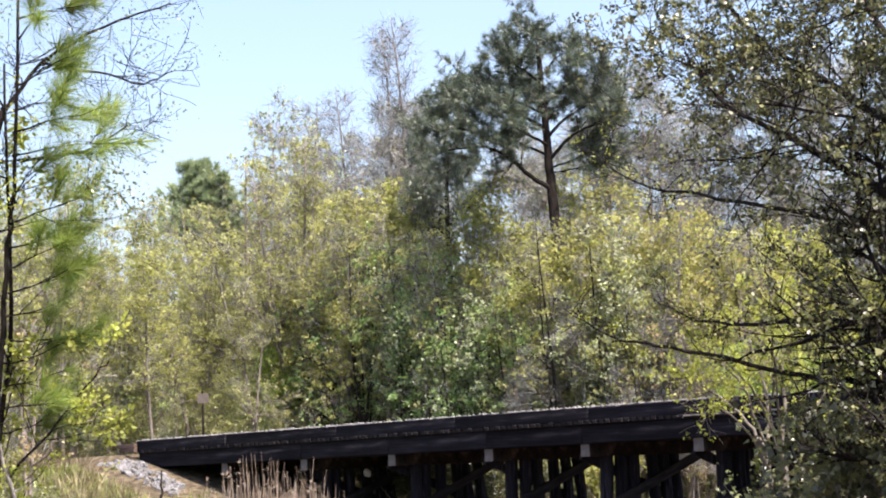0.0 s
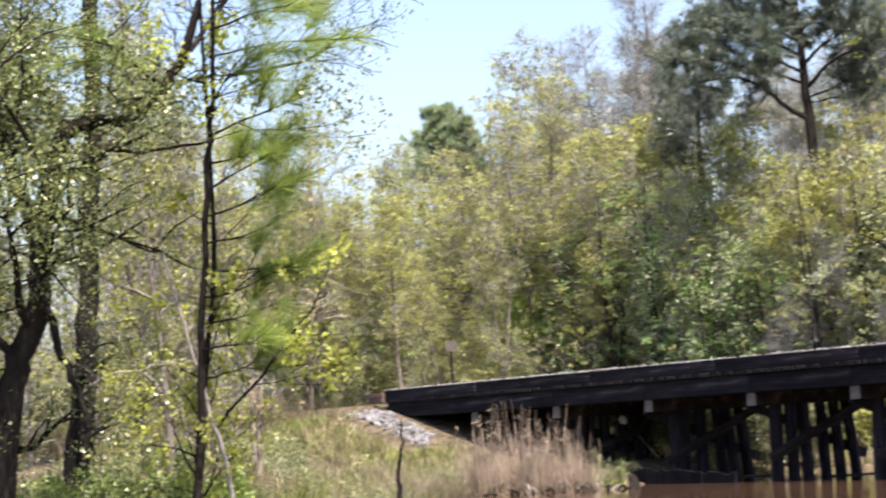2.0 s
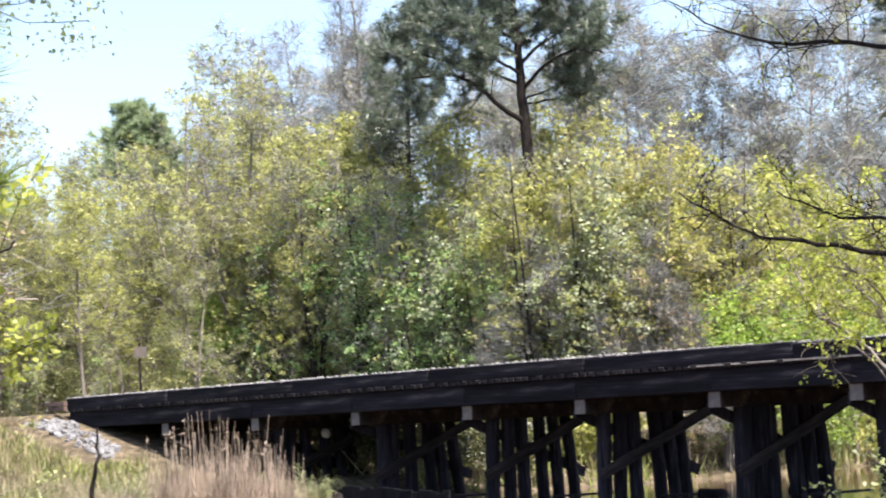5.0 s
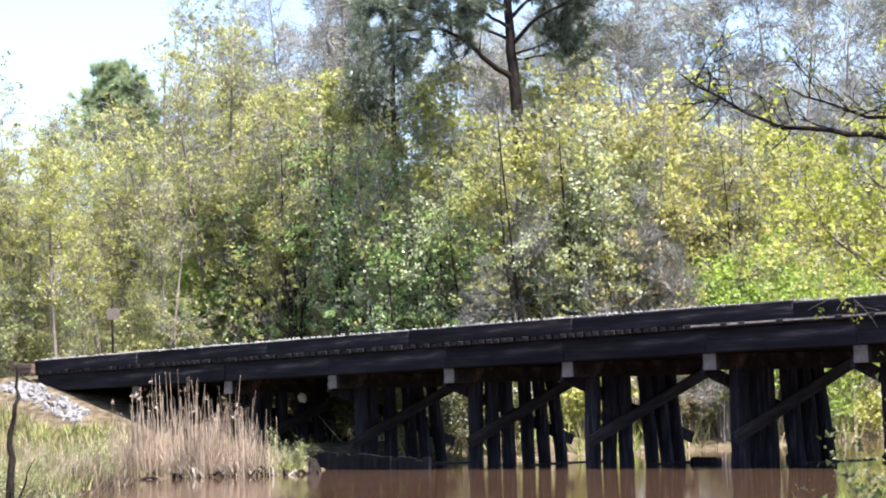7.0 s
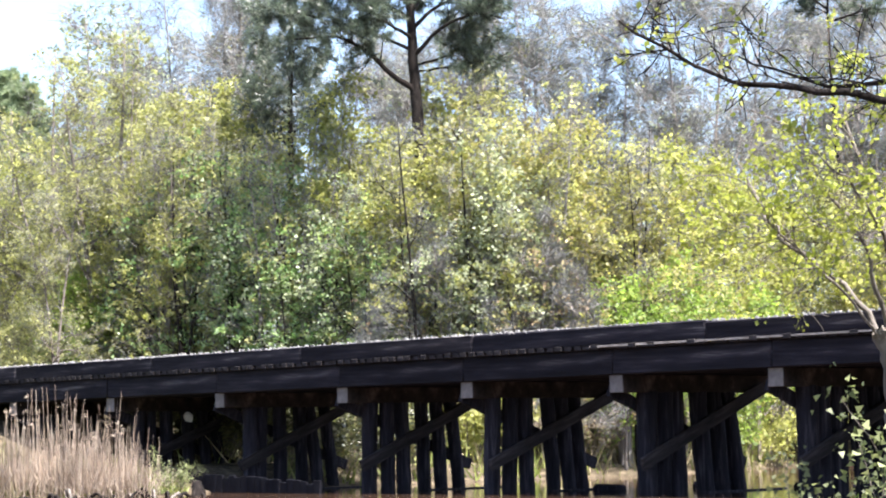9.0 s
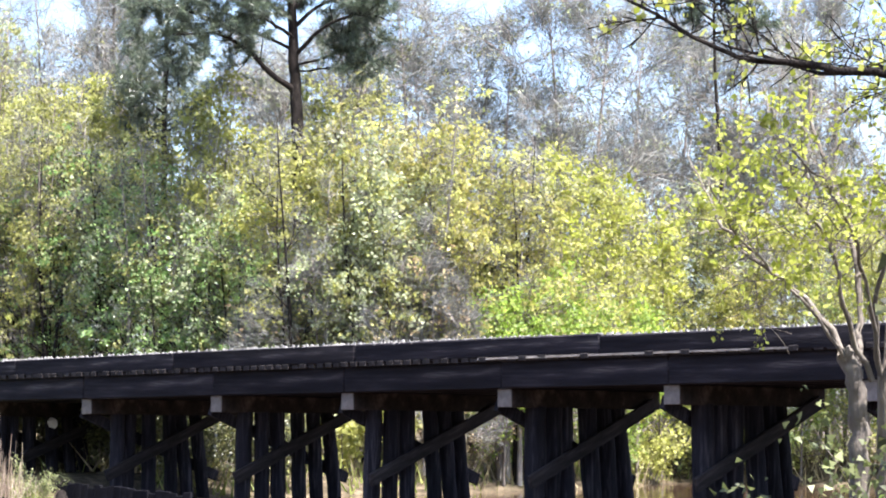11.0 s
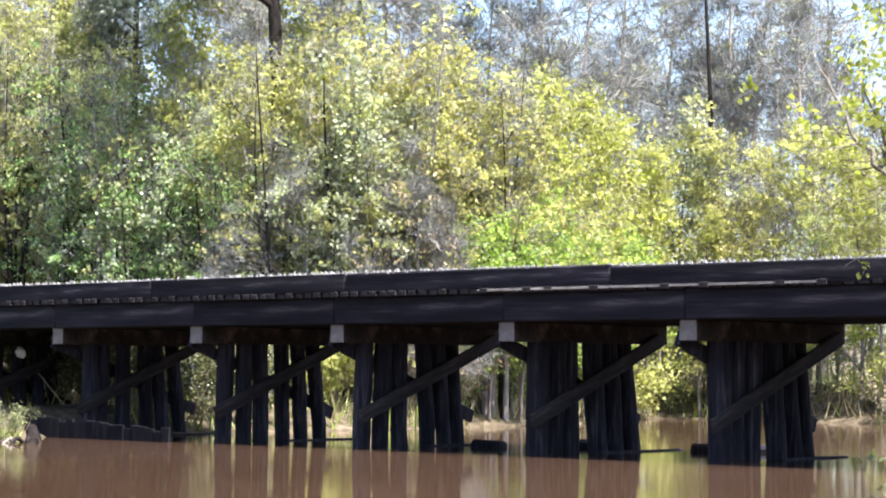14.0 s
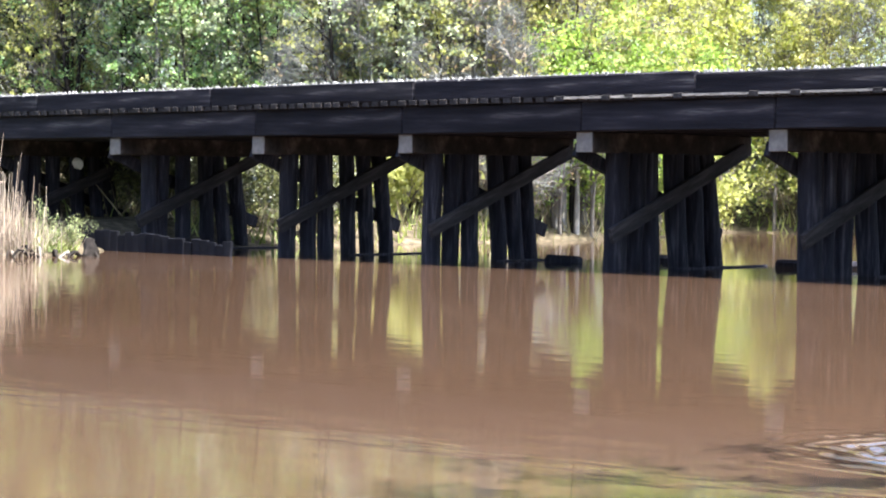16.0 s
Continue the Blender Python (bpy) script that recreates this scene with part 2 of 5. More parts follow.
def tube(verts, faces, points, radii, sides=6, cap=True):
    """Adds a tapered tube along points to the lists."""
    base = len(verts)
    pts = [Vector(p) for p in points]
    for i, p in enumerate(pts):
        d = (pts[min(i + 1, len(pts) - 1)] - pts[max(i - 1, 0)]).normalized()
        u = d.cross(Vector((0.3, 0.9, 0.1)))
        if u.length < 0.1:
            u = d.cross(Vector((1, 0, 0)))
        u.normalize()
        w = d.cross(u)
        for k in range(sides):
            a = 2 * math.pi * k / sides
            verts.append(p + (u * math.cos(a) + w * math.sin(a)) * radii[i])
    for i in range(len(pts) - 1):
        for k in range(sides):
            a, b = base + i * sides + k, base + i * sides + (k + 1) % sides
            faces.append((a, b, b + sides, a + sides))
    if cap:
        faces.append(tuple(base + (len(pts) - 1) * sides + k for k in range(sides)))


# ---- ground and water ----
CREEK = [(60, -56), (46, -45.5), (36, -37), (29.5, -31.6), (24, -27.5), (14, -22), (4.4, -17), (1, -13.5), (-5, -8.5), (-9, -6.3), (-8.1, -5.5), (-7.0, -4.4), (-6.3, -3.0),
         (-7.2, -2.0), (-8.6, -1), (-8.6, 3), (-8.8, 10), (-9.0, 14.7), (-9.7, 19.5), (-13.4, 28.6), (-6, 28), (4, 25.5), (16, 21), (19, 8), (20, -6), (23.2, -15.5), (24.0, -18.6), (27.0, -20.4), (30.6, -23.2), (34, -25.2), (48, -35), (60, -44)]


def creek_distance(x, y):
    """Metres to the shore; negative in the water. Works on arrays."""
    x, y = np.asarray(x, float), np.asarray(y, float)
    best, inside = np.full(x.shape, 1e9), np.zeros(x.shape, bool)
    for (ax, ay), (bx, by) in zip(CREEK, CREEK[1:] + CREEK[:1]):
        ex, ey = bx - ax, by - ay
        k = np.clip(((x - ax) * ex + (y - ay) * ey) / (ex * ex + ey * ey), 0, 1)
        best = np.minimum(best, np.hypot(x - ax - k * ex, y - ay - k * ey))
        if ay != by:
            cross = ((ay > y) != (by > y)) & (x < (bx - ax) * (y - ay) / (by - ay) + ax)
            inside ^= cross
    return np.where(inside, -best, best)


def ripple(x, y, s):
    return np.sin(x * s + 1.3 * np.sin(y * s * 0.7)) * np.cos(y * s * 1.13 + 0.9 * np.sin(x * s * 0.6))


def smooth(v, a, b):
    v = np.clip((v - a) / (b - a), 0, 1)
    return v * v * (3 - 2 * v)


def ground_z(x, y):
    x, y = np.asarray(x, float), np.asarray(y, float)
    d = creek_distance(x, y)
    near_left = smooth(x, 2, 16) * smooth(-y, 12, 18)
    behind = smooth(y, 6, 30)
    high = 0.5 + 0.5 * near_left + 0.7 * behind
    z = np.where(d < 0, np.maximum(-1.2, d * 0.5), 0.12 * smooth(d, 0, 0.3) + high * smooth(d, 0.0, 3.5 - 1.7 * near_left))
    z = z + smooth(d, 0.4, 3) * (0.10 * ripple(x, y, 0.8) + 0.05 * ripple(y, x, 2.3)) + smooth(d, 12, 90) * 2.5
    # the railway's earth bank
    mid = np.abs(y - 2.3)
    bank = 3.0 - np.maximum(0, mid - 2.6) * 0.55
    left = smooth(-x, 20.5, 24.5) * np.ones_like(x)
    slope = 2.9 - np.maximum(0, x + 24.5) * 0.24 - np.maximum(0, mid - 2.8) * 0.16
    z = np.where(d > 0, np.maximum(z, np.minimum(slope, 2.6) * smooth(d, 0, 3) * smooth(-x, 3, 8)), z)
    right = smooth(x, 19.0, 23.0) * np.ones_like(x)
    z = np.maximum(z, np.minimum(3.05, bank) * np.maximum(left, right) - 2.0 * (1 - np.maximum(left, right)))
    return z


def ground_at(x, y):
    return float(ground_z(np.array([x]), np.array([y]))[0])


def ground_mesh():
    xs = np.concatenate([np.linspace(-3000, -110, 8), np.arange(-100, -40, 3.0), np.arange(-40, 50, 0.8), np.arange(50, 100, 4.0), np.linspace(110, 3000, 8)])
    ys = np.concatenate([np.linspace(-3000, -110, 8), np.arange(-100, -50, 4.0), np.arange(-50, 40, 0.8), np.arange(40, 100, 4.0), np.linspace(110, 3000, 8)])
    gx, gy = np.meshgrid(xs, ys)
    gz = ground_z(gx, gy)
    nx, ny = len(xs), len(ys)
    verts = np.stack([gx, gy, gz], -1).reshape(-1, 3).tolist()
    faces = [(j * nx + i, j * nx + i + 1, (j + 1) * nx + i + 1, (j + 1) * nx + i) for j in range(ny - 1) for i in range(nx - 1)]
    return mesh_of("ground", verts, faces, MUD, True)


tagged(new("ground", ground_mesh()), "brown leaf-littered creek bank with patchy spring grass", "ground", kind="structure")


def water_mesh():
    """A sheet, finer where a fish or a paddle has left rings."""
    cx, cy, half = 22.55, -17.80, 1.5
    xs = np.concatenate([[-60, -30, 0], np.linspace(cx - half, cx + half, 110), [40, 70, 90]])
    ys = np.concatenate([[-75, -50, -35], np.linspace(cy - half, cy + half, 110), [0, 30, 60]])
    gx, gy = np.meshgrid(xs, ys)
    r = np.hypot(gx - cx, gy - cy)
    gz = 0.05 + (0.012 * np.sin(r * 30 + 1.3 * np.sin(3 * np.arctan2(gy - cy, gx - cx))) + 0.008 * np.sin(17 * (gx - cx) + 26 * (gy - cy) + 2 * np.sin(7 * (gx - gy)))) * np.exp(-(r / 0.62) ** 2)
    nx = len(xs)
    verts = np.stack([gx, gy, gz], -1).reshape(-1, 3).tolist()
    faces = [(q * nx + p, q * nx + p + 1, (q + 1) * nx + p + 1, (q + 1) * nx + p) for q in range(len(ys) - 1) for p in range(nx - 1)]
    return mesh_of("water", verts, faces, WATER, True)


tagged(new("water", water_mesh()), "still muddy brown creek water reflecting the trestle", "water", kind="structure")


# ---- trestle bridge ----
CAPS = [-18.58, -13.75, -8.95, -4.22, 0.0, 4.42, 8.51, 12.75, 17.0, 21.2]
DECK_END, DECK_START = 23.2, -24.2
CAP_TOP = 2.48
bridge = thing("trestle_bridge", (0, 0, 0), "old dark creosoted timber railway trestle across the brown creek", "bridge")


def timber(name, a, b, width, depth, mat, label="", seed=0, parent=None):
    """A sawn timber from a to b."""
    a, b = Vector(a), Vector(b)
    ob = part(name, beam_data(name, (width, (b - a).length, depth), mat, 0.012, 0.006, seed), parent or bridge, label)
    ob.location = (a + b) / 2
    ob.rotation_euler = (math.atan2(b.z - a.z, b.y - a.y), 0, 0)
    return ob


def bent(x, seed):
    """One row of posts under its cap, with crossed sway braces on its faces."""
    rnd = random.Random(seed)
    posts = [(0.82, -0.03, 0.21), (1.28, -0.02, 0.20), (1.76, 0.0, 0.20), (2.45, 0.07, 0.19), (2.86, 0.11, 0.185), (3.28, 0.16, 0.185)]
    for y, batter, r in posts:
        verts, faces = [], []
        foot, top = -1.3, CAP_TOP - 0.34
        n = 9
        pts, radii = [], []
        dx, dy = rnd.uniform(-0.12, 0.12), rnd.uniform(-0.09, 0.09)
        for i in range(n):
            k = i / (n - 1)
            z = top + (foot - top) * k
            pts.append((x + dx * k + rnd.uniform(-0.012, 0.012), y + dy + batter * 3.0 * k + rnd.uniform(-0.012, 0.012), z))
            radii.append((r * (0.86 if x < 2 else 1.0) + 0.012 * rnd.random()) * (1 - 0.05 * k))
        tube(verts, faces, pts, radii, 12)
        part("bent_post", mesh_of("bent_post", verts, faces, TIMBER_PILE, True), bridge)
    cap = part("bent_cap", beam_data("bent_cap", (0.36, 4.6, 0.36), TIMBER_CAP, 0.012, 0.004, seed), bridge)
    cap.location = (x, 2.28, CAP_TOP - 0.18)
    face = part("cap_end", beam_data("cap_end", (0.35, 0.03, 0.35), TIMBER_GREY, 0.008, 0.006, seed), cap, "sun-greyed sawn end grain")
    face.location = (0, -2.305, 0)
    timber("sway_brace", (x + 0.25, 0.36 + rnd.uniform(-0.06, 0.06), 0.66), (x + 0.25, 4.2 + rnd.uniform(-0.2, 0.2), 2.22), 0.09, 0.27, TIMBER_BRACE, "greyed diagonal plank", seed)
    timber("sway_brace", (x - 0.25, 0.02, 2.18), (x - 0.25, 4.2, 0.62), 0.09, 0.26, TIMBER_PILE, "", seed + 1)
    timber("sash_beam", (x + 0.27, 2.3, 0.0), (x + 0.27, 4.4 + rnd.uniform(0, 0.5), 0.0), 0.14, 0.16, TIMBER_PILE, "wet black waterline timber", seed + 2)


for i, cx in enumerate(CAPS):
    bent(cx, i)

# stringers, deck ties and ballast curbs
ends = [DECK_START] + CAPS[1:-1] + [DECK_END]
rnd = random.Random(3)
for i, (x0, x1) in enumerate(zip(ends, ends[1:])):
    for y in (0.02, 1.1, 2.25, 3.4, 4.5):
        s = part("stringer", beam_data("stringer", (x1 - x0 - 0.02, 0.30, 0.52), TIMBER_DARK, 0.02, 0.008, i), bridge)
        s.location = ((x0 + x1) / 2, y + rnd.uniform(-0.01, 0.01), CAP_TOP + 0.26)
        s.rotation_euler = (0, rnd.uniform(-0.001, 0.001), 0)
x0 = DECK_START
while x0 < DECK_END - 0.5:
    x1 = min(DECK_END, x0 + rnd.uniform(5.2, 6.6))
    for y in (-0.10, 4.65):
        c = part("ballast_curb", beam_data("ballast_curb", (x1 - x0 - 0.02, 0.25, 0.38), TIMBER_DARK, 0.025, 0.008, int(x0 * 7)), bridge)
        c.location = ((x0 + x1) / 2, y + rnd.uniform(-0.015, 0.015), 3.27 - 0.05 * float(smooth(np.array((x0 + x1) / 2), 2, 10)) + rnd.uniform(-0.012, 0.012))
    x0 = x1
shelf = part("ledge_board", beam_data("ledge_board", (7.4, 0.16, 0.05), TIMBER_GREY, 0.01, 0.006, 4), bridge, "greyed ledge board over the stringers")
shelf.location = (7.6, -0.17, 3.06)
for z, x, l in ((3.28, -24.7, 1.3), (3.12, -24.55, 1.0)):
    e = part("end_board", beam_data("end_board", (l, 0.14, 0.14), TIMBER_END, 0.012, 0.008, 5), bridge, "red-brown board at the bridge end")
    e.location = (x, -0.35, z)
tie = beam_data("deck_tie", (0.20, 5.0, 0.10), TIMBER_BRACE, 0.01)
k = 0
x = DECK_START + 0.15
while x < DECK_END:
    t = part("deck_tie", tie, bridge)
    t.location = (x + random.uniform(-0.02, 0.02), 2.27 + random.uniform(-0.03, 0.03), 3.05)
    x += 0.26


# ---- trees ----
def grow(rnd, verts, faces, tips, start, way, length, radius, depth, spec):
    """A limb with side limbs; collects the places of twigs' outer halves."""
    n = 5 if depth == 0 else spec.get("joints", 4)
    pts, radii = [Vector(start)], [radius]
    d = Vector(way).normalized()
    for i in range(1, n + 1):
        d = (d + Vector((rnd.gauss(0, 1), rnd.gauss(0, 1), rnd.gauss(0, 1))) * spec["wiggle"] + Vector((0, 0, spec["rise"]))).normalized()
        pts.append(pts[-1] + d * length / n)
        radii.append(max(spec["thin"], radius * (1 - 0.75 * i / n)))
    sides = 6 if radius > 0.06 else 4 if radius > 0.02 else 3
    tube(verts, faces, pts, radii, sides, False)
    if depth >= spec["depth"]:
        for i in range(1, n + 1):
            tips.append((pts[i], d, length))
        return
    for _ in range(spec["split"][depth]):
        k = rnd.uniform(0.25, 1.0) * (n - 0.01)
        i = int(k)
        p = pts[i].lerp(pts[i + 1], k - i)
        side = Vector((rnd.gauss(0, 1), rnd.gauss(0, 1), rnd.gauss(0, 0.7)))
        grow(rnd, verts, faces, tips, p, d * 0.7 + side.normalized() * spec["open"], length * rnd.uniform(0.4, 0.62), max(spec["thin"], radius * 0.45), depth + 1, spec)
    tips.append((pts[-1], d, length * 0.4))


def leaf_quads(rng, centres, size, droop=0.2):
    """Leaves: bent diamonds at the given places, turned at random."""
    n = len(centres)
    u = rng.normal(size=(n, 3)); u[:, 2] -= droop
    u /= np.linalg.norm(u, axis=1)[:, None]
    w = np.cross(u, rng.normal(size=(n, 3)))
    w /= np.linalg.norm(w, axis=1)[:, None] + 1e-9
    s = size * rng.uniform(0.6, 1.35, (n, 1))
    c = np.asarray(centres)
    return np.stack([c, c + u * s * 0.5 + w * s * 0.36, c + u * s, c + u * s * 0.5 - w * s * 0.36], 1)


def far_leaves(rng, centres, size):
    """Leaves of trees far off: one triangle each."""
    n = len(centres)
    c = np.asarray(centres)
    u, w = rng.normal(size=(n, 3)), rng.normal(size=(n, 3))
    u /= np.linalg.norm(u, axis=1)[:, None]
    w -= u * (u * w).sum(1)[:, None]
    w /= np.linalg.norm(w, axis=1)[:, None] + 1e-9
    s = size * rng.uniform(0.6, 1.4, (n, 1))
    return np.stack([c - w * s * 0.45, c + w * s * 0.45, c + u * s], 1)


def fine_twigs(rng, at, way, count, length, width):
    """Hair-fine twigs that fan out from the branch ends: thin triangles."""
    pick = rng.integers(0, len(at), count)
    c = at[pick] + rng.normal(size=(count, 3)) * 0.12
    d = way[pick] + rng.normal(size=(count, 3)) * 0.55
    d /= np.linalg.norm(d, axis=1)[:, None]
    w = np.cross(d, rng.normal(size=(count, 3)))
    w *= width / (np.linalg.norm(w, axis=1)[:, None] + 1e-9)
    return np.stack([c - w, c + w, c + d * length * rng.uniform(0.5, 1.3, (count, 1))], 1)


SPEC = dict(wiggle=0.16, rise=0.05, thin=0.006, depth=2, split=(5, 4), open=0.9)


def place(tree, x, y, turn=0.0, scale=1.0, z=None):
    tree.matrix_basis = Matrix.LocRotScale((x, y, ground_at(x, y) - 0.05 if z is None else z), Euler((0, 0, radians(turn))), (scale,) * 3)
    return tree


def copy_at(tree, x, y, turn, scale):
    c = copy_thing(tree, Matrix.Translation((x, y, ground_at(x, y) - 0.05)) @ Euler((0, 0, radians(turn))).to_matrix().to_4x4())
    c.scale = (scale,) * 3
    return c


def needle_quads(rng, at, way, count, length, width, spread):
    """Needles that fan out from tufts: at and way are arrays (n, 3)."""
    n = len(at)
    c = np.repeat(np.asarray(at), count, 0)
    d = np.repeat(np.asarray(way), count, 0) + rng.normal(size=(n * count, 3)) * spread
    d /= np.linalg.norm(d, axis=1)[:, None]
    s = length * rng.uniform(0.6, 1.15, (n * count, 1))
    w = np.cross(d, rng.normal(size=(n * count, 3)))
    w *= width / (np.linalg.norm(w, axis=1)[:, None] + 1e-9)
    c = c + d * s * rng.uniform(0, 0.25, (n * count, 1))
    return np.stack([c - w * 0.6, c + w * 0.6, c + d * s], 1)


def pine(name, seed, height, radius, clear, spread, limbs, needle, bark, mat, label, per_tuft=22, tuft_len=0.3, tuft_wide=0.028, up=0.15, depth=2, split=(6, 3), group="", lean=(0, 0), taper=0.7):
    rnd, rng = random.Random(seed), np.random.default_rng(seed)
    spec = {**SPEC, "wiggle": 0.13, "rise": 0.06, "depth": depth, "split": split, "open": 0.75, "thin": 0.006}
    tree = thing(name, (0, 0, 0), label, "tree", group)
    verts, faces, tips, bverts, bfaces = [], [], [], [], []
    n = 10
    trunk = [Vector((lean[0] * height * (i / n) ** 1.5 + 0.012 * height * math.sin(i * 0.8 + seed), lean[1] * height * (i / n) ** 1.5 + 0.012 * height * math.cos(i * 0.6), height * i / n - 0.3 * (i == 0))) for i in range(n + 1)]
    tube(verts, faces, trunk, [radius * (1.2 if i == 0 else 1 - 0.85 * i / n) for i in range(n + 1)], 10)
    for j in range(limbs):
        k = clear + (0.97 - clear) * (j + rnd.random() * 0.7) / limbs
        i = min(n - 1, int(k * n))
        p = trunk[i].lerp(trunk[i + 1], k * n - i)
        a = j * 2.4 + rnd.uniform(-0.5, 0.5)
        rel = (k - clear) / (1 - clear)
        out = spread * height * (1 - taper * rel) * rnd.uniform(0.55, 1.15)
        grow(rnd, bverts, bfaces, tips, p, (math.cos(a), math.sin(a), up + 0.5 * rel + rnd.uniform(-0.15, 0.2)), out, radius * 0.42 * (1 - 0.6 * rel), 0, spec)
    part("trunk", mesh_of("trunk", verts, faces, bark, True), tree)
    tagged(part("branchwork", mesh_of("branchwork", bverts, bfaces, bark, True), tree), kind="stuff")
    at = np.array([t[0] for t in tips])
    way = np.array([t[1] for t in tips])
    part("crown", quads_mesh("crown", needle_quads(rng, at, way, per_tuft, tuft_len, tuft_wide, 0.75), mat), tree)
    return tree


def guided(verts, faces, tips, rnd, points, r0, r1, twigs, spec, sides=8, start=0.15, fine_lists=None):
    """A limb along given points, with twigs off it."""
    pts = [Vector(p) for p in points]
    fine = []
    for i in range(len(pts) - 1):
        p0, p1, p2, p3 = pts[max(i - 1, 0)], pts[i], pts[i + 1], pts[min(i + 2, len(pts) - 1)]
        for j in range(4):
            t = j / 4
            fine.append(0.5 * ((2 * p1) + (p2 - p0) * t + (2 * p0 - 5 * p1 + 4 * p2 - p3) * t * t + (3 * p1 - p0 - 3 * p2 + p3) * t ** 3) + Vector((rnd.gauss(0, 1), rnd.gauss(0, 1), rnd.gauss(0, 1))) * 0.012)
    fine.append(pts[-1])
    n = len(fine)
    tube(verts, faces, fine, [r0 + (r1 - r0) * i / (n - 1) for i in range(n)], sides)
    for _ in range(twigs):
        k = rnd.uniform(start, 1.0) * (n - 1.01)
        i = int(k)
        along = (fine[i + 1] - fine[i]).normalized()
        side = Vector((rnd.gauss(0, 1), rnd.gauss(0, 1), rnd.gauss(0.2, 0.8))).normalized()
        grow(rnd, *(fine_lists or (verts, faces)), tips, fine[i].lerp(fine[i + 1], k - i), along * 0.6 + side, spec["reach"] * rnd.uniform(0.5, 1.1), max(0.006, (r0 + (r1 - r0) * k / n) * 0.4), 1, spec)


# ---- the wood behind the bridge ----
TREELINE = [(-75, 30), (-60, 24), (-46, 17), (-38, 14.2), (-34, 13), (-26, 12), (-19, 11), (-13, 12.5), (-9.8, 15.5), (-10.5, 20), (-14, 29), (-6, 28.5), (0, 27)]


def wild(name, seed, height, radius, mat, bark, clear, spread, limbs, clumps, per, size, cloud, label, leans=((0, 0),), up=0.8, twigs=800, twig=None, twig_len=0.5, split=(4, 3), top=0.75, leafy=0.7, second=None, group="woodland", reach=0.34, twig_wide=0.0075):
    """A wild tree: one or more tapering stems, limbs, fine twigs, and leaves in tight clumps at some of the twig ends."""
    rnd, rng = random.Random(seed), np.random.default_rng(seed)
    spec = {**SPEC, "split": split, "joints": 2, "thin": 0.010, "wiggle": 0.2, "rise": 0.07}
    tree = thing(name, (0, 0, 0), label, "tree", group)
    bverts, bfaces, tips = [], [], []
    n = 9
    for s, lean in enumerate(leans):
        tall_ = height * (1 - 0.12 * s)
        bend = rnd.uniform(0, 6.28)
        stem = [Vector((lean[0] * tall_ * k ** 1.25 + 0.028 * tall_ * math.sin(4.2 * k + bend) * k, lean[1] * tall_ * k ** 1.25 + 0.028 * tall_ * math.cos(3.3 * k + bend) * k, tall_ * k - 0.3 * (k == 0))) for k in (i / n for i in range(n + 1))]
        verts, faces = [], []
        tube(verts, faces, stem, [radius * (1 - 0.1 * s) * (1.25 if i == 0 else 1 - 0.88 * i / n) for i in range(n + 1)], 7)
        part("trunk", mesh_of("trunk", verts, faces, bark, True), tree)
        for j in range(limbs // len(leans)):
            k = clear + (0.98 - clear) * ((j + rnd.random()) / (limbs // len(leans)))
            i = min(n - 1, int(k * n))
            p = stem[i].lerp(stem[i + 1], k * n - i)
            a = j * 2.4 + rnd.uniform(-0.7, 0.7)
            rel = (k - clear) / (1 - clear)
            out = spread * height * (1.0 - top * rel ** 1.4) * rnd.uniform(0.5, 1.15)
            grow(rnd, bverts, bfaces, tips, p, (math.cos(a), math.sin(a), up + rnd.uniform(-0.25, 0.35)), max(out, 0.05 * height), max(0.012, radius * (1 - k) * 0.5 + 0.008), 0, spec)
    tagged(part("branchwork", mesh_of("branchwork", bverts, bfaces, bark, True), tree), kind="stuff")
    at, way = np.array([t[0] for t in tips]), np.array([t[1] for t in tips])
    if clumps:
        good = at[rng.random(len(at)) < leafy]
        for i, (kind, share) in enumerate(((mat, 1.0),) if second is None else ((mat, 1 - second[1]), second)):
            count = int(clumps * share)
            mid = good[rng.integers(0, len(good), count)] + rng.normal(size=(count, 3)) * reach
            many = rng.integers(max(2, per // 3), per * 2, count)
            c = np.repeat(mid, many, 0)
            c = c + rng.normal(size=c.shape) * cloud * (1, 1, 0.75) * np.repeat(rng.uniform(0.5, 1.3, count), many)[:, None]
            part("crown", quads_mesh("crown", far_leaves(rng, c, size), kind), tree)
    if twigs:
        tagged(part("twig_haze", quads_mesh("twig_haze", fine_twigs(rng, at, way, twigs, twig_len, twig_wide), twig or TWIG_HAZE), tree), kind="stuff")
    return tree


LEAF_DEEP = foliage("deep_green_leaf", (0.0941, 0.202, 0.047), (0.228, 0.376, 0.108), (0.484, 0.618, 0.255), 0.66, 0.055, 0.45)
LEAF_GOLD = foliage("golden_leaf", (0.258, 0.249, 0.0602), (0.378, 0.361, 0.103), (0.473, 0.413, 0.181), 0.72)
LEAF_PALE = foliage("silvery_leaf", (0.2, 0.25, 0.11), (0.36, 0.41, 0.22), (0.58, 0.61, 0.42), 0.64, 0.04, 0.5)
LEAF_OLIVE = foliage("olive_leaf", (0.26, 0.275, 0.08), (0.4, 0.41, 0.14), (0.54, 0.535, 0.25), 0.72)

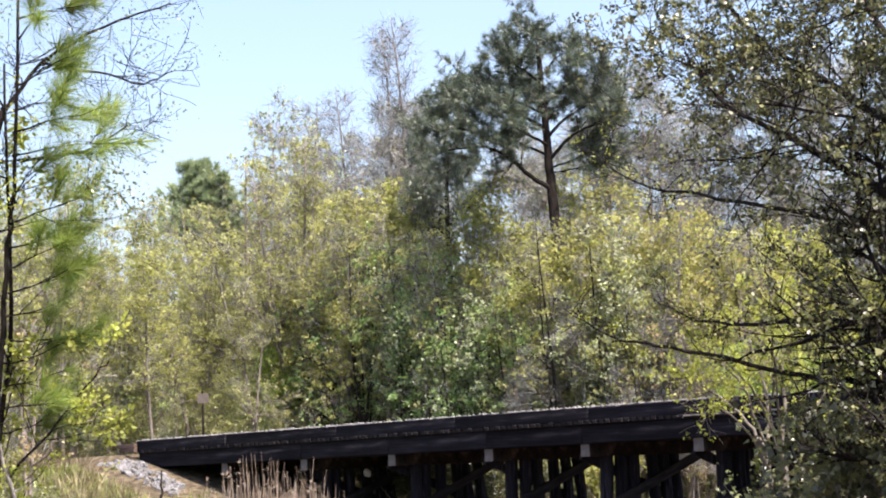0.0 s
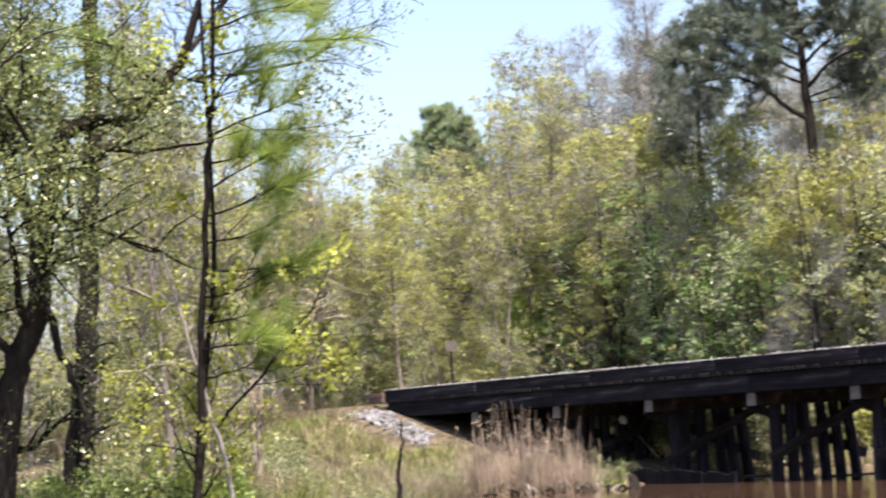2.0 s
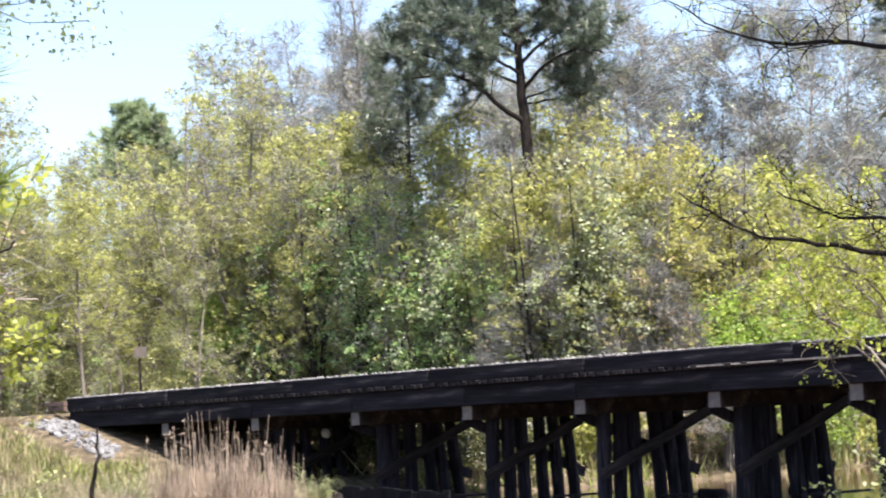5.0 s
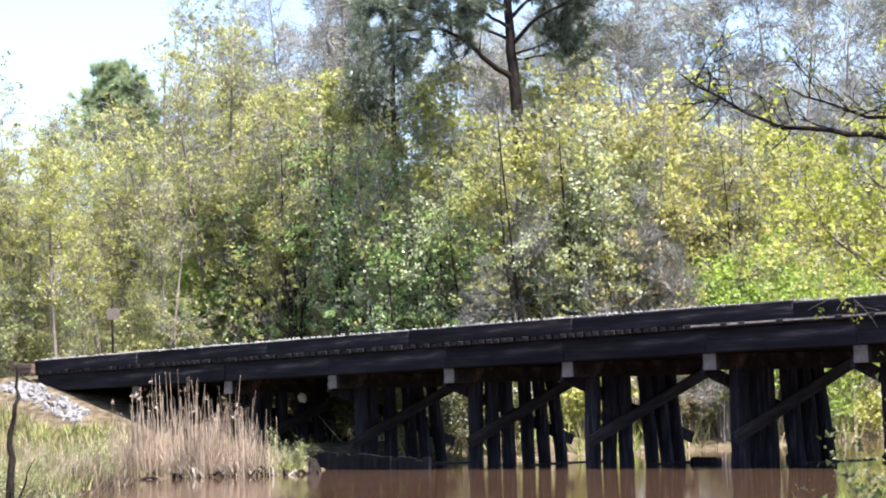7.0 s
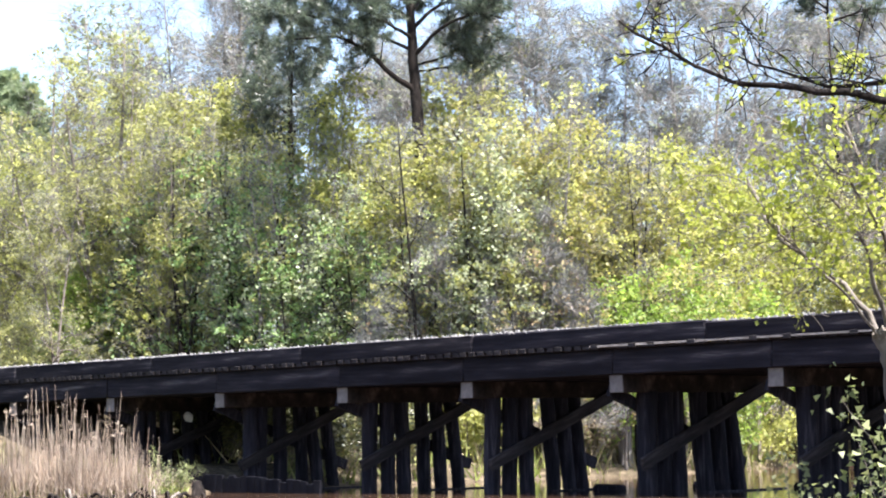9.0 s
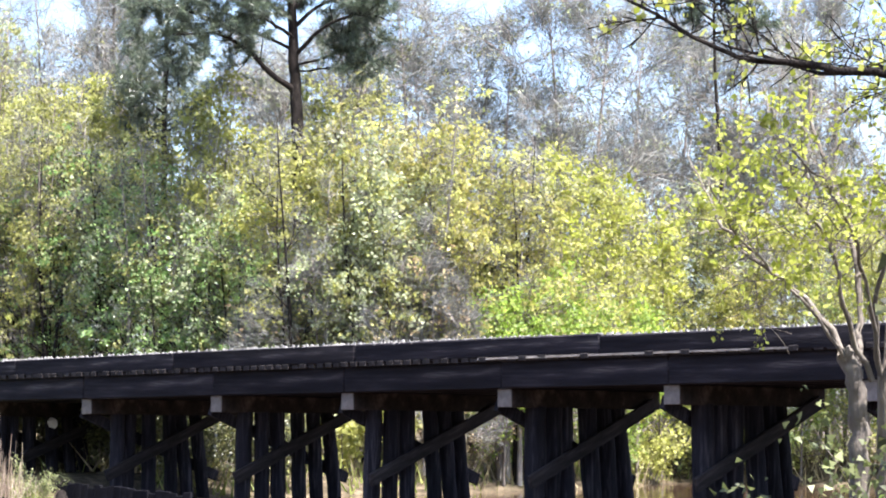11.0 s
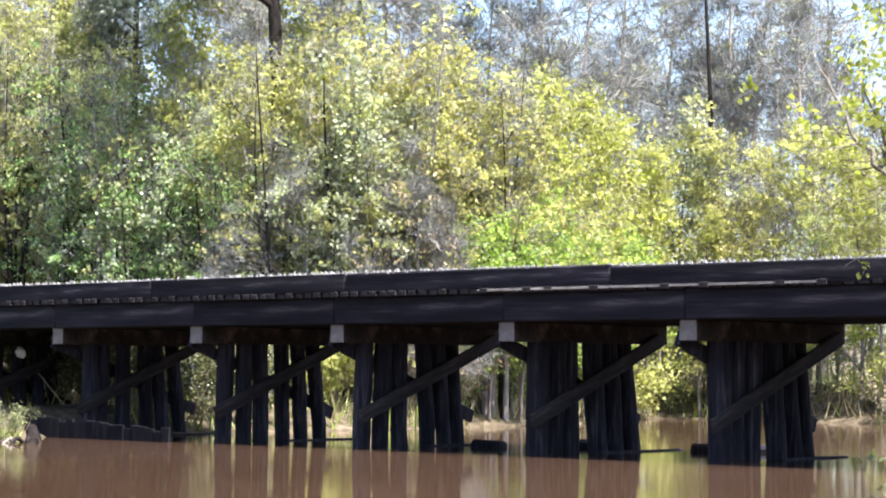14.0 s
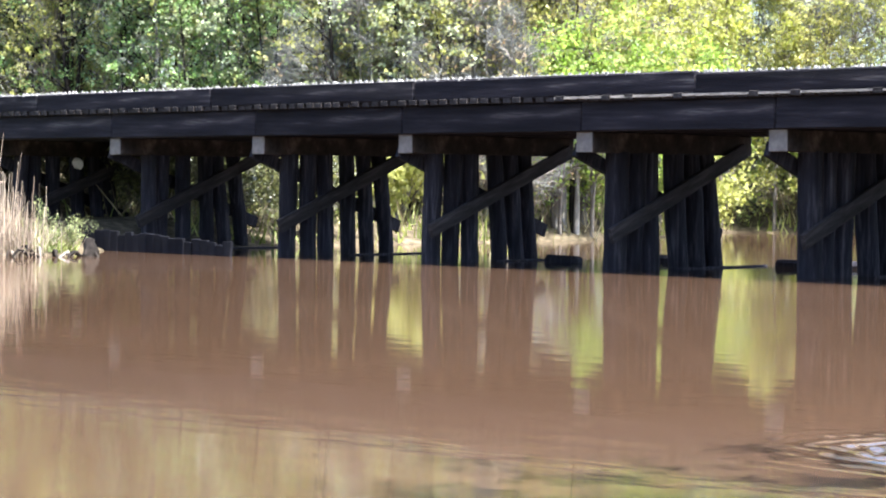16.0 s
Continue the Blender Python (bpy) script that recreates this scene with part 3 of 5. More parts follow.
GREY_TXT, DEEP_TXT = "grey-stemmed woodland tree in thin yellow-green spring leaf", "dark-stemmed tree with dense glossy deep green leaves"
GOLD_TXT, PALE_TXT = "rounded tree flushed golden yellow-green with new leaves", "small tree with pale silvery-green young leaves"
KINDS = {
    "grey": [wild("woodland_tree", 1, 14.0, 0.17, LEAF_SPRING, BARK_GREY, 0.40, 0.26, 16, 300, 11, 0.104, 0.13, GREY_TXT, ((0.05, 0.02), (-0.14, 0.08), (0.1, -0.12)), up=1.0, twigs=1900, split=(4, 3)),
             wild("woodland_tree", 11, 14.0, 0.16, LEAF_OLIVE, BARK_GREY, 0.38, 0.24, 16, 300, 11, 0.104, 0.13, "forked grey woodland tree with a thin olive crown", ((-0.06, 0.04), (0.13, 0.06)), up=0.9, twigs=1900, second=(LEAF_SPRING, 0.4))],
    "sparse": [wild("woodland_tree", 2, 16.0, 0.12, LEAF_PALE, TWIG_PALE, 0.5, 0.17, 14, 190, 6, 0.12, 0.09, "tall thin tree with scattered pale leaves at the twig ends", ((0.03, 0.03),), up=1.2, twigs=1500, twig_len=0.6)],
    "olive": [wild("woodland_tree", 3, 11.0, 0.10, LEAF_OLIVE, BARK_GREY, 0.2, 0.25, 15, 300, 12, 0.100, 0.14, "slim woodland tree with small olive-green leaves", ((0.06, 0.0),), twigs=1300, second=(LEAF_SPRING, 0.35)),
              wild("woodland_tree", 13, 10.0, 0.09, LEAF_DULL, BARK_GREY, 0.15, 0.27, 15, 330, 11, 0.096, 0.13, "slim woodland tree with dull green leaves and grey twigs", ((-0.08, 0.04), (0.1, 0.0)), twigs=1700, second=(LEAF_OLIVE, 0.4))],
    "spring": [wild("woodland_tree", 4, 11.0, 0.11, LEAF_SPRING, BARK_GREY, 0.3, 0.24, 14, 290, 12, 0.109, 0.15, "slender woodland tree in yellow-green spring leaf", ((0.07, 0.03),), twigs=1200, second=(LEAF_YELLOW, 0.4))],
    "green": [wild("dark_green_tree", 5, 9.0, 0.09, LEAF_DEEP, BARK_DARK, 0.08, 0.24, 18, 230, 12, 0.104, 0.16, DEEP_TXT, ((0.06, 0.03), (-0.1, 0.04), (0.02, -0.1)), up=0.9, twigs=900, leafy=0.85, second=(LEAF_OLIVE, 0.25)),
              wild("dark_green_tree", 15, 8.0, 0.08, LEAF_DEEP, BARK_DARK, 0.05, 0.27, 16, 300, 12, 0.104, 0.16, DEEP_TXT, ((-0.05, 0.05), (0.12, 0.0)), up=1.0, twigs=500, leafy=0.85, second=(LEAF_PALE, 0.3))],
    "silver": [wild("silvery_tree", 6, 7.5, 0.07, LEAF_PALE, BARK_GREY, 0.1, 0.3, 15, 330, 11, 0.096, 0.15, PALE_TXT, ((0.08, 0.04), (-0.1, 0.0)), twigs=900, second=(LEAF_GREEN, 0.45)),
               wild("silvery_tree", 16, 7.0, 0.06, LEAF_GREEN, BARK_GREY, 0.08, 0.32, 14, 300, 11, 0.096, 0.15, "small woodland tree with mixed grey-green leaves", ((-0.06, 0.06), (0.12, 0.05)), twigs=1100, second=(LEAF_OLIVE, 0.4))],
    "white": [wild("pale_leaved_tree", 7, 9.0, 0.07, LEAF_PALE, BARK_GREY, 0.25, 0.24, 14, 330, 11, 0.113, 0.16, "upright tree with whitish-green young leaves", ((0.04, 0.03),), twigs=600, second=(LEAF_SPRING, 0.3))],
    "clump": [wild("clumped_tree", 8, 11.0, 0.10, LEAF_YELLOW, BARK_GREY, 0.5, 0.2, 10, 110, 26, 0.122, 0.24, "thin tree with bright lime clumps of leaf near its top", ((0.06, 0.03), (-0.06, 0.02)), up=1.0, twigs=1100, leafy=0.5)],
    "gold": [wild("golden_tree", 9, 9.5, 0.09, LEAF_GOLD, BARK_GREY, 0.28, 0.27, 16, 300, 12, 0.109, 0.17, GOLD_TXT, ((0.04, 0.03), (-0.1, 0.05)), up=0.9, twigs=1100, second=(LEAF_YELLOW, 0.4)),
             wild("golden_tree", 19, 9.0, 0.09, LEAF_YELLOW, BARK_GREY, 0.22, 0.29, 16, 300, 12, 0.109, 0.17, GOLD_TXT, ((-0.04, 0.03), (0.1, 0.05)), up=0.8, twigs=1100, second=(LEAF_GOLD, 0.5))],
    "yellow": [wild("conical_tree", 10, 9.5, 0.09, LEAF_YELLOW, BARK_GREY, 0.12, 0.24, 20, 400, 12, 0.109, 0.17, "conical tree thick with yellow-green spring leaves", ((0.02, 0.02),), up=0.9, twigs=500, top=0.95, second=(LEAF_LIME, 0.3))],
    "fresh": [wild("fresh_green_tree", 12, 5.6, 0.06, LEAF_FRESH, BARK_GREY, 0.08, 0.36, 14, 360, 14, 0.109, 0.17, "small rounded tree in fresh bright green leaf", ((0.05, 0.03), (-0.1, 0.0)), up=0.7, twigs=200)],
    "twiggy": [wild("budding_tree", 14, 6.5, 0.05, LEAF_RUST, TWIG_PALE, 0.12, 0.3, 16, 110, 5, 0.09, 0.1, "small leafless tree with a haze of mauve-grey twigs", ((0.06, 0.03), (-0.12, 0.0), (0.1, 0.08)), up=1.0, twigs=5200, twig=TWIG_HAZE)],
    "bare": [wild("bare_tree", 17, 16.0, 0.14, LEAF_DULL, TWIG_PALE, 0.22, 0.26, 17, 240, 5, 0.1, 0.12, "tall bare tree with an oval crown of fine grey twigs", ((0.02, 0.02),), up=1.5, twigs=5200, twig_len=0.95, twig_wide=0.013, split=(5, 3), top=0.5),
             wild("bare_tree", 18, 16.0, 0.13, LEAF_PALE, TWIG_PALE, 0.22, 0.24, 17, 260, 5, 0.1, 0.12, "tall grey tree just coming into bud", ((-0.03, 0.02),), up=1.4, twigs=5200, twig_len=0.95, twig_wide=0.013, split=(5, 3), top=0.6, second=(LEAF_DULL, 0.4))],
    "spire": [wild("bare_conifer", 26, 20.0, 0.16, LEAF_DULL, BARK_GREY, 0.25, 0.105, 70, 0, 0, 0.1, 0.1, "tall leafless conical tree with fine ascending twigs", ((0.0, 0.004),), up=1.0, twigs=3600, twig_len=0.55, split=(4, 2), top=0.92)],
    "pole": [wild("slender_tree", 29, 10.5, 0.085, LEAF_SPRING, BARK_PALE, 0.35, 0.13, 10, 90, 8, 0.096, 0.12, "slender grey-stemmed tree with few leaves", ((0.05, 0.02),), up=1.2, twigs=700, split=(4, 2)),
             wild("slender_tree", 30, 9.5, 0.08, LEAF_OLIVE, BARK_DARK, 0.3, 0.15, 10, 90, 8, 0.096, 0.12, "thin dark-stemmed tree forking into bare twigs", ((-0.07, 0.03), (0.09, 0.0)), up=1.1, twigs=700, split=(4, 2))],
    "thicket": [wild("understorey_tree", 27, 4.6, 0.04, LEAF_DULL, BARK_GREY, 0.04, 0.4, 9, 230, 11, 0.104, 0.16, "olive-green thicket of understorey saplings", ((0.1, 0.0), (-0.1, 0.1)), twigs=500, split=(3, 3), second=(LEAF_OLIVE, 0.5)),
                wild("understorey_tree", 28, 4.4, 0.04, LEAF_DULL, BARK_GREY, 0.04, 0.4, 9, 200, 11, 0.096, 0.16, "tangled grey-green thicket of understorey saplings", ((0.1, 0.06), (-0.12, 0.0)), twigs=1000, split=(3, 3), second=(LEAF_GREEN, 0.35))],
}
BASE = {"grey": 14.0, "sparse": 16.0, "olive": 10.5, "spring": 11.0, "green": 8.5, "silver": 7.3, "white": 9.0, "clump": 11.0, "gold": 9.3, "yellow": 9.5, "fresh": 5.6, "twiggy": 6.5, "bare": 16.0, "spire": 20.0, "thicket": 4.5, "pole": 10.0}
used = set()


def plant(kind, x, y, scale, rnd):
    """The first of a kind is moved there, later ones are copies."""
    tree = rnd.choice(KINDS[kind])
    turn = rnd.uniform(0, 360)
    if tree.name not in used:
        used.add(tree.name)
        return place(tree, x, y, turn, scale)
    return copy_at(tree, x, y, turn, scale)


# trees that stand out along the wood's edge: x, y and height
STAND = {
    "grey": [(-32.4, 11.9, 14.6), (-37.4, 13.4, 15), (-43.2, 15.2, 13.9), (-31.3, 12.4, 13.1), (-27.9, 11.6, 11.7), (-56.2, 21.4, 14.8)],
    "sparse": [(-40.4, 16.4, 18.3), (-35.6, 16, 16.4), (-40.6, 17.9, 17.6)],
    "olive": [(-22.6, 18.6, 11.5), (-24.4, 20.6, 12.5), (-20.4, 17.6, 11), (-21.6, 20.8, 12.3), (-66.3, 26.6, 15.2), (-76.8, 31.1, 15.5), (-40.5, 15, 11.1), (-28, 13.5, 10.7), (-30.6, 14.5, 11.5), (-77.3, 30.2, 14.8), (-34.2, 12.8, 8.6), (-29.5, 12.1, 9.8)],
    "spring": [(-42.8, 15.2, 10.4), (-34.7, 12.3, 9.0), (-30.5, 11.4, 8.2), (-50.9, 19.0, 12.2), (-27.2, 10.8, 7.0), (-37.6, 13.0, 7.4), (-44.0, 15.2, 7.5), (-32.0, 11.5, 6.4), (-28.5, 13.3, 12.5), (-33.5, 14.3, 12.5), (-27.3, 13.9, 11.3), (-12.7, 30.5, 9.2), (-10.1, 29.9, 8.5), (-8.6, 30.3, 8.8), (-5.4, 29.1, 7.5)],
    "green": [(-30.4, 12.4, 9.1), (-28.4, 12.5, 9.9), (-26.7, 12.6, 10), (-23.9, 11.9, 10), (-21.6, 11.5, 9.4), (-20.4, 11.7, 9.2), (-18.5, 11.4, 8.3), (-16.8, 11.3, 6.9), (-16.2, 12.1, 6.5), (-23.5, 11.2, 7.4), (-19.4, 10.5, 6.5), (-26.5, 11.6, 7.1)],
    "silver": [(-18.3, 12.3, 7.9), (-16.5, 12.1, 7.6), (-14.7, 12.2, 6.7), (-13.4, 12.4, 6.3), (-16.8, 13.7, 8.3), (-14.2, 29.4, 7.4), (-8.6, 28.7, 6.4)],
    "white": [(-12.3, 12.8, 9.5), (-11.6, 13.3, 8.2), (-12.4, 12.2, 7.7), (-14.1, 30.1, 9.7)],
    "clump": [(-18.9, 12.3, 11.8), (-16.1, 12.4, 9.8), (-21.1, 13, 11.1), (-17, 14.5, 11.1), (-25.3, 13.9, 11.9)],
    "gold": [(-13.7, 13.2, 10.4), (-13.6, 14.7, 10.3), (-15, 13, 9.3), (-12, 15.1, 10.2), (-12.2, 16.7, 10.3), (-10.4, 16, 9.3), (-10.8, 17.6, 8.6), (-10.9, 14.7, 8.3), (-11, 29.2, 7)],
    "yellow": [(-12.9, 24.9, 10.2), (-11.3, 21.6, 9.3), (-11.6, 20.2, 9.8), (-13.6, 27.6, 8.8), (-6.4, 29.3, 8.5), (-12.4, 28.9, 6.7)],
    "fresh": [(-33.3, 11.6, 5.6), (-31.2, 11.0, 4.3), (-35.0, 12.2, 4.6), (-9.6, 16.6, 5.6), (-10.2, 19, 6.2), (-9.8, 15.5, 5.3), (-11, 21.1, 5.4), (-12.2, 24.6, 5.5)],
    "twiggy": [(-13.9, 11.9, 7), (-11.1, 13.5, 7.5), (-10.3, 13.9, 5.9), (-15.6, 11.2, 5.5), (-11.5, 12.5, 5.3)],
    "bare": [(-22.0, 17.9, 13.0), (-24.8, 19.0, 14.0), (-21.8, 23.4, 15.9), (-21.7, 24.9, 15.2), (-18.7, 28.4, 16.9), (-18.2, 29.4, 16.7), (-20.4, 35, 17), (-22.8, 40.1, 17.7), (-20.5, 27.5, 14.5), (-22.4, 28.3, 14.3), (-18.3, 40.2, 17.2), (-32.9, 18.9, 16.0), (-23.3, 21.1, 15.8), (-30.0, 17.4, 15.5), (-36.4, 19.9, 15.0), (-13.5, 38, 17.5), (-9.5, 40, 17), (-6, 39, 18), (-2.5, 41, 17), (1.5, 38, 17.5), (-16, 36, 17), (-11, 33.5, 14)],
    "spire": [(-31.7, 16.6, 20.4), (-30.9, 16.8, 20.7), (-38.9, 19.3, 18.8), (-41.1, 19.9, 18.6)],
}
rnd = random.Random(5)
for kind, spots in STAND.items():
    for x, y, h in spots:
        plant(kind, x, y, h / BASE[kind], rnd)


def behind(k, back):
    """A place that many metres behind the treeline, k along it."""
    i = min(int(k), len(TREELINE) - 2)
    (ax, ay), (bx, by) = TREELINE[i], TREELINE[i + 1]
    return ax + (bx - ax) * (k - i) - 0.76 * back, ay + (by - ay) * (k - i) + 0.65 * back


# the wood's depth behind that edge, row by row
for back, step, mix, h0, h1 in ((0.2, 3.4, (("thicket", 2), ("silver", 1), ("spring", 3)), 3.2, 5.5), (3.5, 5.2, (("olive", 2), ("spring", 3), ("silver", 1), ("thicket", 1)), 6.0, 9.0),
                                (7.5, 7.0, (("olive", 3), ("spring", 1.4), ("bare", 1)), 8.0, 10.5), (12.5, 8.5, (("olive", 2), ("bare", 2), ("spring", 1)), 9.5, 12.0), (19.0, 7.5, (("bare", 4), ("olive", 1)), 12.5, 15.5)):
    for i in range(len(TREELINE) - 1):
        (ax, ay), (bx, by) = TREELINE[i], TREELINE[i + 1]
        for j in range(max(1, round(math.hypot(bx - ax, by - ay) / step))):
            x, y = behind(i + rnd.random(), back + rnd.uniform(-1.2, 1.2))
            kind = rnd.choices([m[0] for m in mix], [m[1] for m in mix])[0]
            rise = 1.0 + 0.06 * float(smooth(np.array(-x), 26, 40)) - (0.12 if x > -16 else 0)
            if creek_distance(np.array([x]), np.array([y]))[0] > 0.6 and (not 2 < back < 15 or rnd.random() < 0.6):
                plant(kind, x, y, rnd.uniform(h0, h1) * rise / BASE[kind], rnd)

for i in range(46):
    x, y = behind(rnd.uniform(1.6, 8.6), rnd.uniform(-1.4, 0.6))
    if creek_distance(np.array([x]), np.array([y]))[0] > 0.5:
        plant("pole", x, y, rnd.uniform(0.7, 1.1), rnd)
for i in range(16):
    k, far = rnd.random(), rnd.uniform(84, 112)
    plant(rnd.choice(("spring", "olive", "grey")), 42 - far * (0.925 - 0.055 * k), -37.5 + far * (0.38 + 0.12 * k), rnd.uniform(0.0085, 0.0108) * far, rnd)
for i in range(14):
    k, far = 0.55 + 0.45 * i / 13, rnd.uniform(88, 112)
    x, y = 42 - far * (0.925 - 0.055 * k), -37.5 + far * (0.38 + 0.12 * k)
    plant(rnd.choice(("spring", "olive")), x, y, rnd.uniform(0.0085, 0.0105) * far, rnd)
    plant("thicket", x + rnd.uniform(-2, 2), y + rnd.uniform(-2, 2), rnd.uniform(0.8, 1.1), rnd)
# trees and brush along the line past the bridge end
for i in range(18):
    x = -29 - 40 * rnd.random()
    y = rnd.uniform(-13, -5) if i % 2 else rnd.uniform(7.0, 10.5)
    plant(rnd.choice(("spring", "olive", "thicket", "thicket")), x, y, rnd.uniform(0.6, 0.9), rnd)
for i in range(13):
    plant(rnd.choice(("thicket", "thicket", "olive")), rnd.uniform(-64, -29), rnd.uniform(-15, -3), rnd.uniform(0.75, 1.1), rnd)
for i in range(6):
    plant("fresh", -14.5 + 1.9 * i + rnd.uniform(-0.5, 0.5), 30.5 - 0.12 * i + rnd.uniform(-0.3, 0.6), rnd.uniform(0.65, 0.95), rnd)
FAR_SHORE = []
for i in range(9):
    x = -13 + 1.8 * i
    y = 29.3 - 0.22 * max(0, x + 6) - 0.15 * max(0, x - 4) + rnd.uniform(-0.2, 0.6)
    FAR_SHORE.append((rnd.choice(("far", "fardry", "fardry")), x + rnd.uniform(-0.5, 0.5), y, rnd.uniform(0.5, 0.95), rnd.uniform(0, 360)))


def far_woods():
    """The rest of the wood, far behind: trunks and a haze of leaves and twigs."""
    rng = np.random.default_rng(77)
    line = np.array([(-60, -70), (-78, -40), (-86, -14), (-100, 16), (-92, 44), (-62, 54), (-30, 54), (0, 48), (26, 40)], float)
    n = 120000
    k = np.where(rng.random(n) < 0.3, rng.uniform(1.3, 3.7, n), rng.uniform(0, len(line) - 1.001, n))
    i = k.astype(int)
    p = line[i] + (line[i + 1] - line[i]) * (k - i)[:, None] + rng.normal(size=(n, 2)) * 3.0
    top = 15.0 + 1.0 * smooth(3.2 - k, 0, 0.7) + 3.5 * smooth(k, 5.0, 6.2) + 1.5 * np.sin(k * 5.3) + 1.3 * np.sin(k * 13.7 + 1) + 1.2 * np.sin(k * 41)
    z = 0.6 + (top - 0.6) * rng.beta(1.0, 1.3, n)
    c = np.column_stack([p, z])
    half = n // 2
    d = rng.normal(size=(half, 3)) * (0.4, 0.4, 0.3) + (0, 0, 1)
    side = np.cross(d, rng.normal(size=(half, 3)))
    side *= 0.032 / np.linalg.norm(side, axis=1)[:, None]
    sprays = np.stack([c[:half] - side, c[:half] + side, c[:half] + d * rng.uniform(0.5, 1.5, (half, 1))], 1)
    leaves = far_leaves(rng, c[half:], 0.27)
    m = 260
    k = rng.uniform(0, len(line) - 1.001, m)
    i = k.astype(int)
    p = line[i] + (line[i + 1] - line[i]) * (k - i)[:, None] + rng.normal(size=(m, 2)) * 3.0
    a = rng.uniform(0, 6.28, m)
    w = np.column_stack([np.cos(a), np.sin(a), 0 * a]) * rng.uniform(0.04, 0.11, (m, 1))
    foot = np.column_stack([p, np.full(m, 0.3)])
    head = foot + np.column_stack([rng.normal(size=(m, 2)) * 0.5, rng.uniform(8, 14, m)])
    stems = np.concatenate([np.stack([foot - v, foot + v, head + v * 0.3, head - v * 0.3], 1) for v in (w, w[:, [1, 0, 2]] * (1, -1, 1))])
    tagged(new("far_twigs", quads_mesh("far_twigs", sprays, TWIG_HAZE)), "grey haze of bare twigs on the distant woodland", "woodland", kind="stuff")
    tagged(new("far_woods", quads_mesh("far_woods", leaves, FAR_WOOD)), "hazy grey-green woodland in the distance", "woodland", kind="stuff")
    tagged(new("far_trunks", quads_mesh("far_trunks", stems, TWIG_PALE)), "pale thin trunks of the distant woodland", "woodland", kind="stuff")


far_woods()
def open_pine(name, seed, foot, trunk, limbs, r0, needles, per, label):
    """A tall pine whose limbs are given as (across, along the view, height) from the foot; tufts of needles crowd their outer halves."""
    rnd, rng = random.Random(seed), np.random.default_rng(seed)
    tree = thing(name, foot, label, "tree")
    turn = Matrix.Rotation(radians(50.7), 3, "Z")
    spec = {**SPEC, "depth": 2, "split": (3, 4), "joints": 3, "thin": 0.008, "wiggle": 0.17, "rise": 0.05, "open": 0.9, "reach": 1.35}
    verts, faces, tips, fine = [], [], [], ([], [])
    guided(verts, faces, [], rnd, [turn @ Vector(p) for p in trunk], r0, 0.09, 0, spec, 9)
    part("trunk", mesh_of("trunk", verts, faces, BARK_DARK, True), tree)
    for points, r, twigs in limbs:
        verts, faces = [], []
        guided(verts, faces, tips, rnd, [turn @ Vector(p) for p in points], r, 0.018, twigs, spec, 6, 0.35, fine)
        part("limb", mesh_of("limb", verts, faces, BARK_DARK, True), tree)
    tagged(part("branchwork", mesh_of("branchwork", *fine, BARK_DARK, True), tree), kind="stuff")
    at, way = np.array([t[0] for t in tips]), np.array([t[1] for t in tips])
    part("crown", quads_mesh("crown", needle_quads(rng, at, way, per, 0.30, 0.02, 0.9), needles), tree)
    return tree


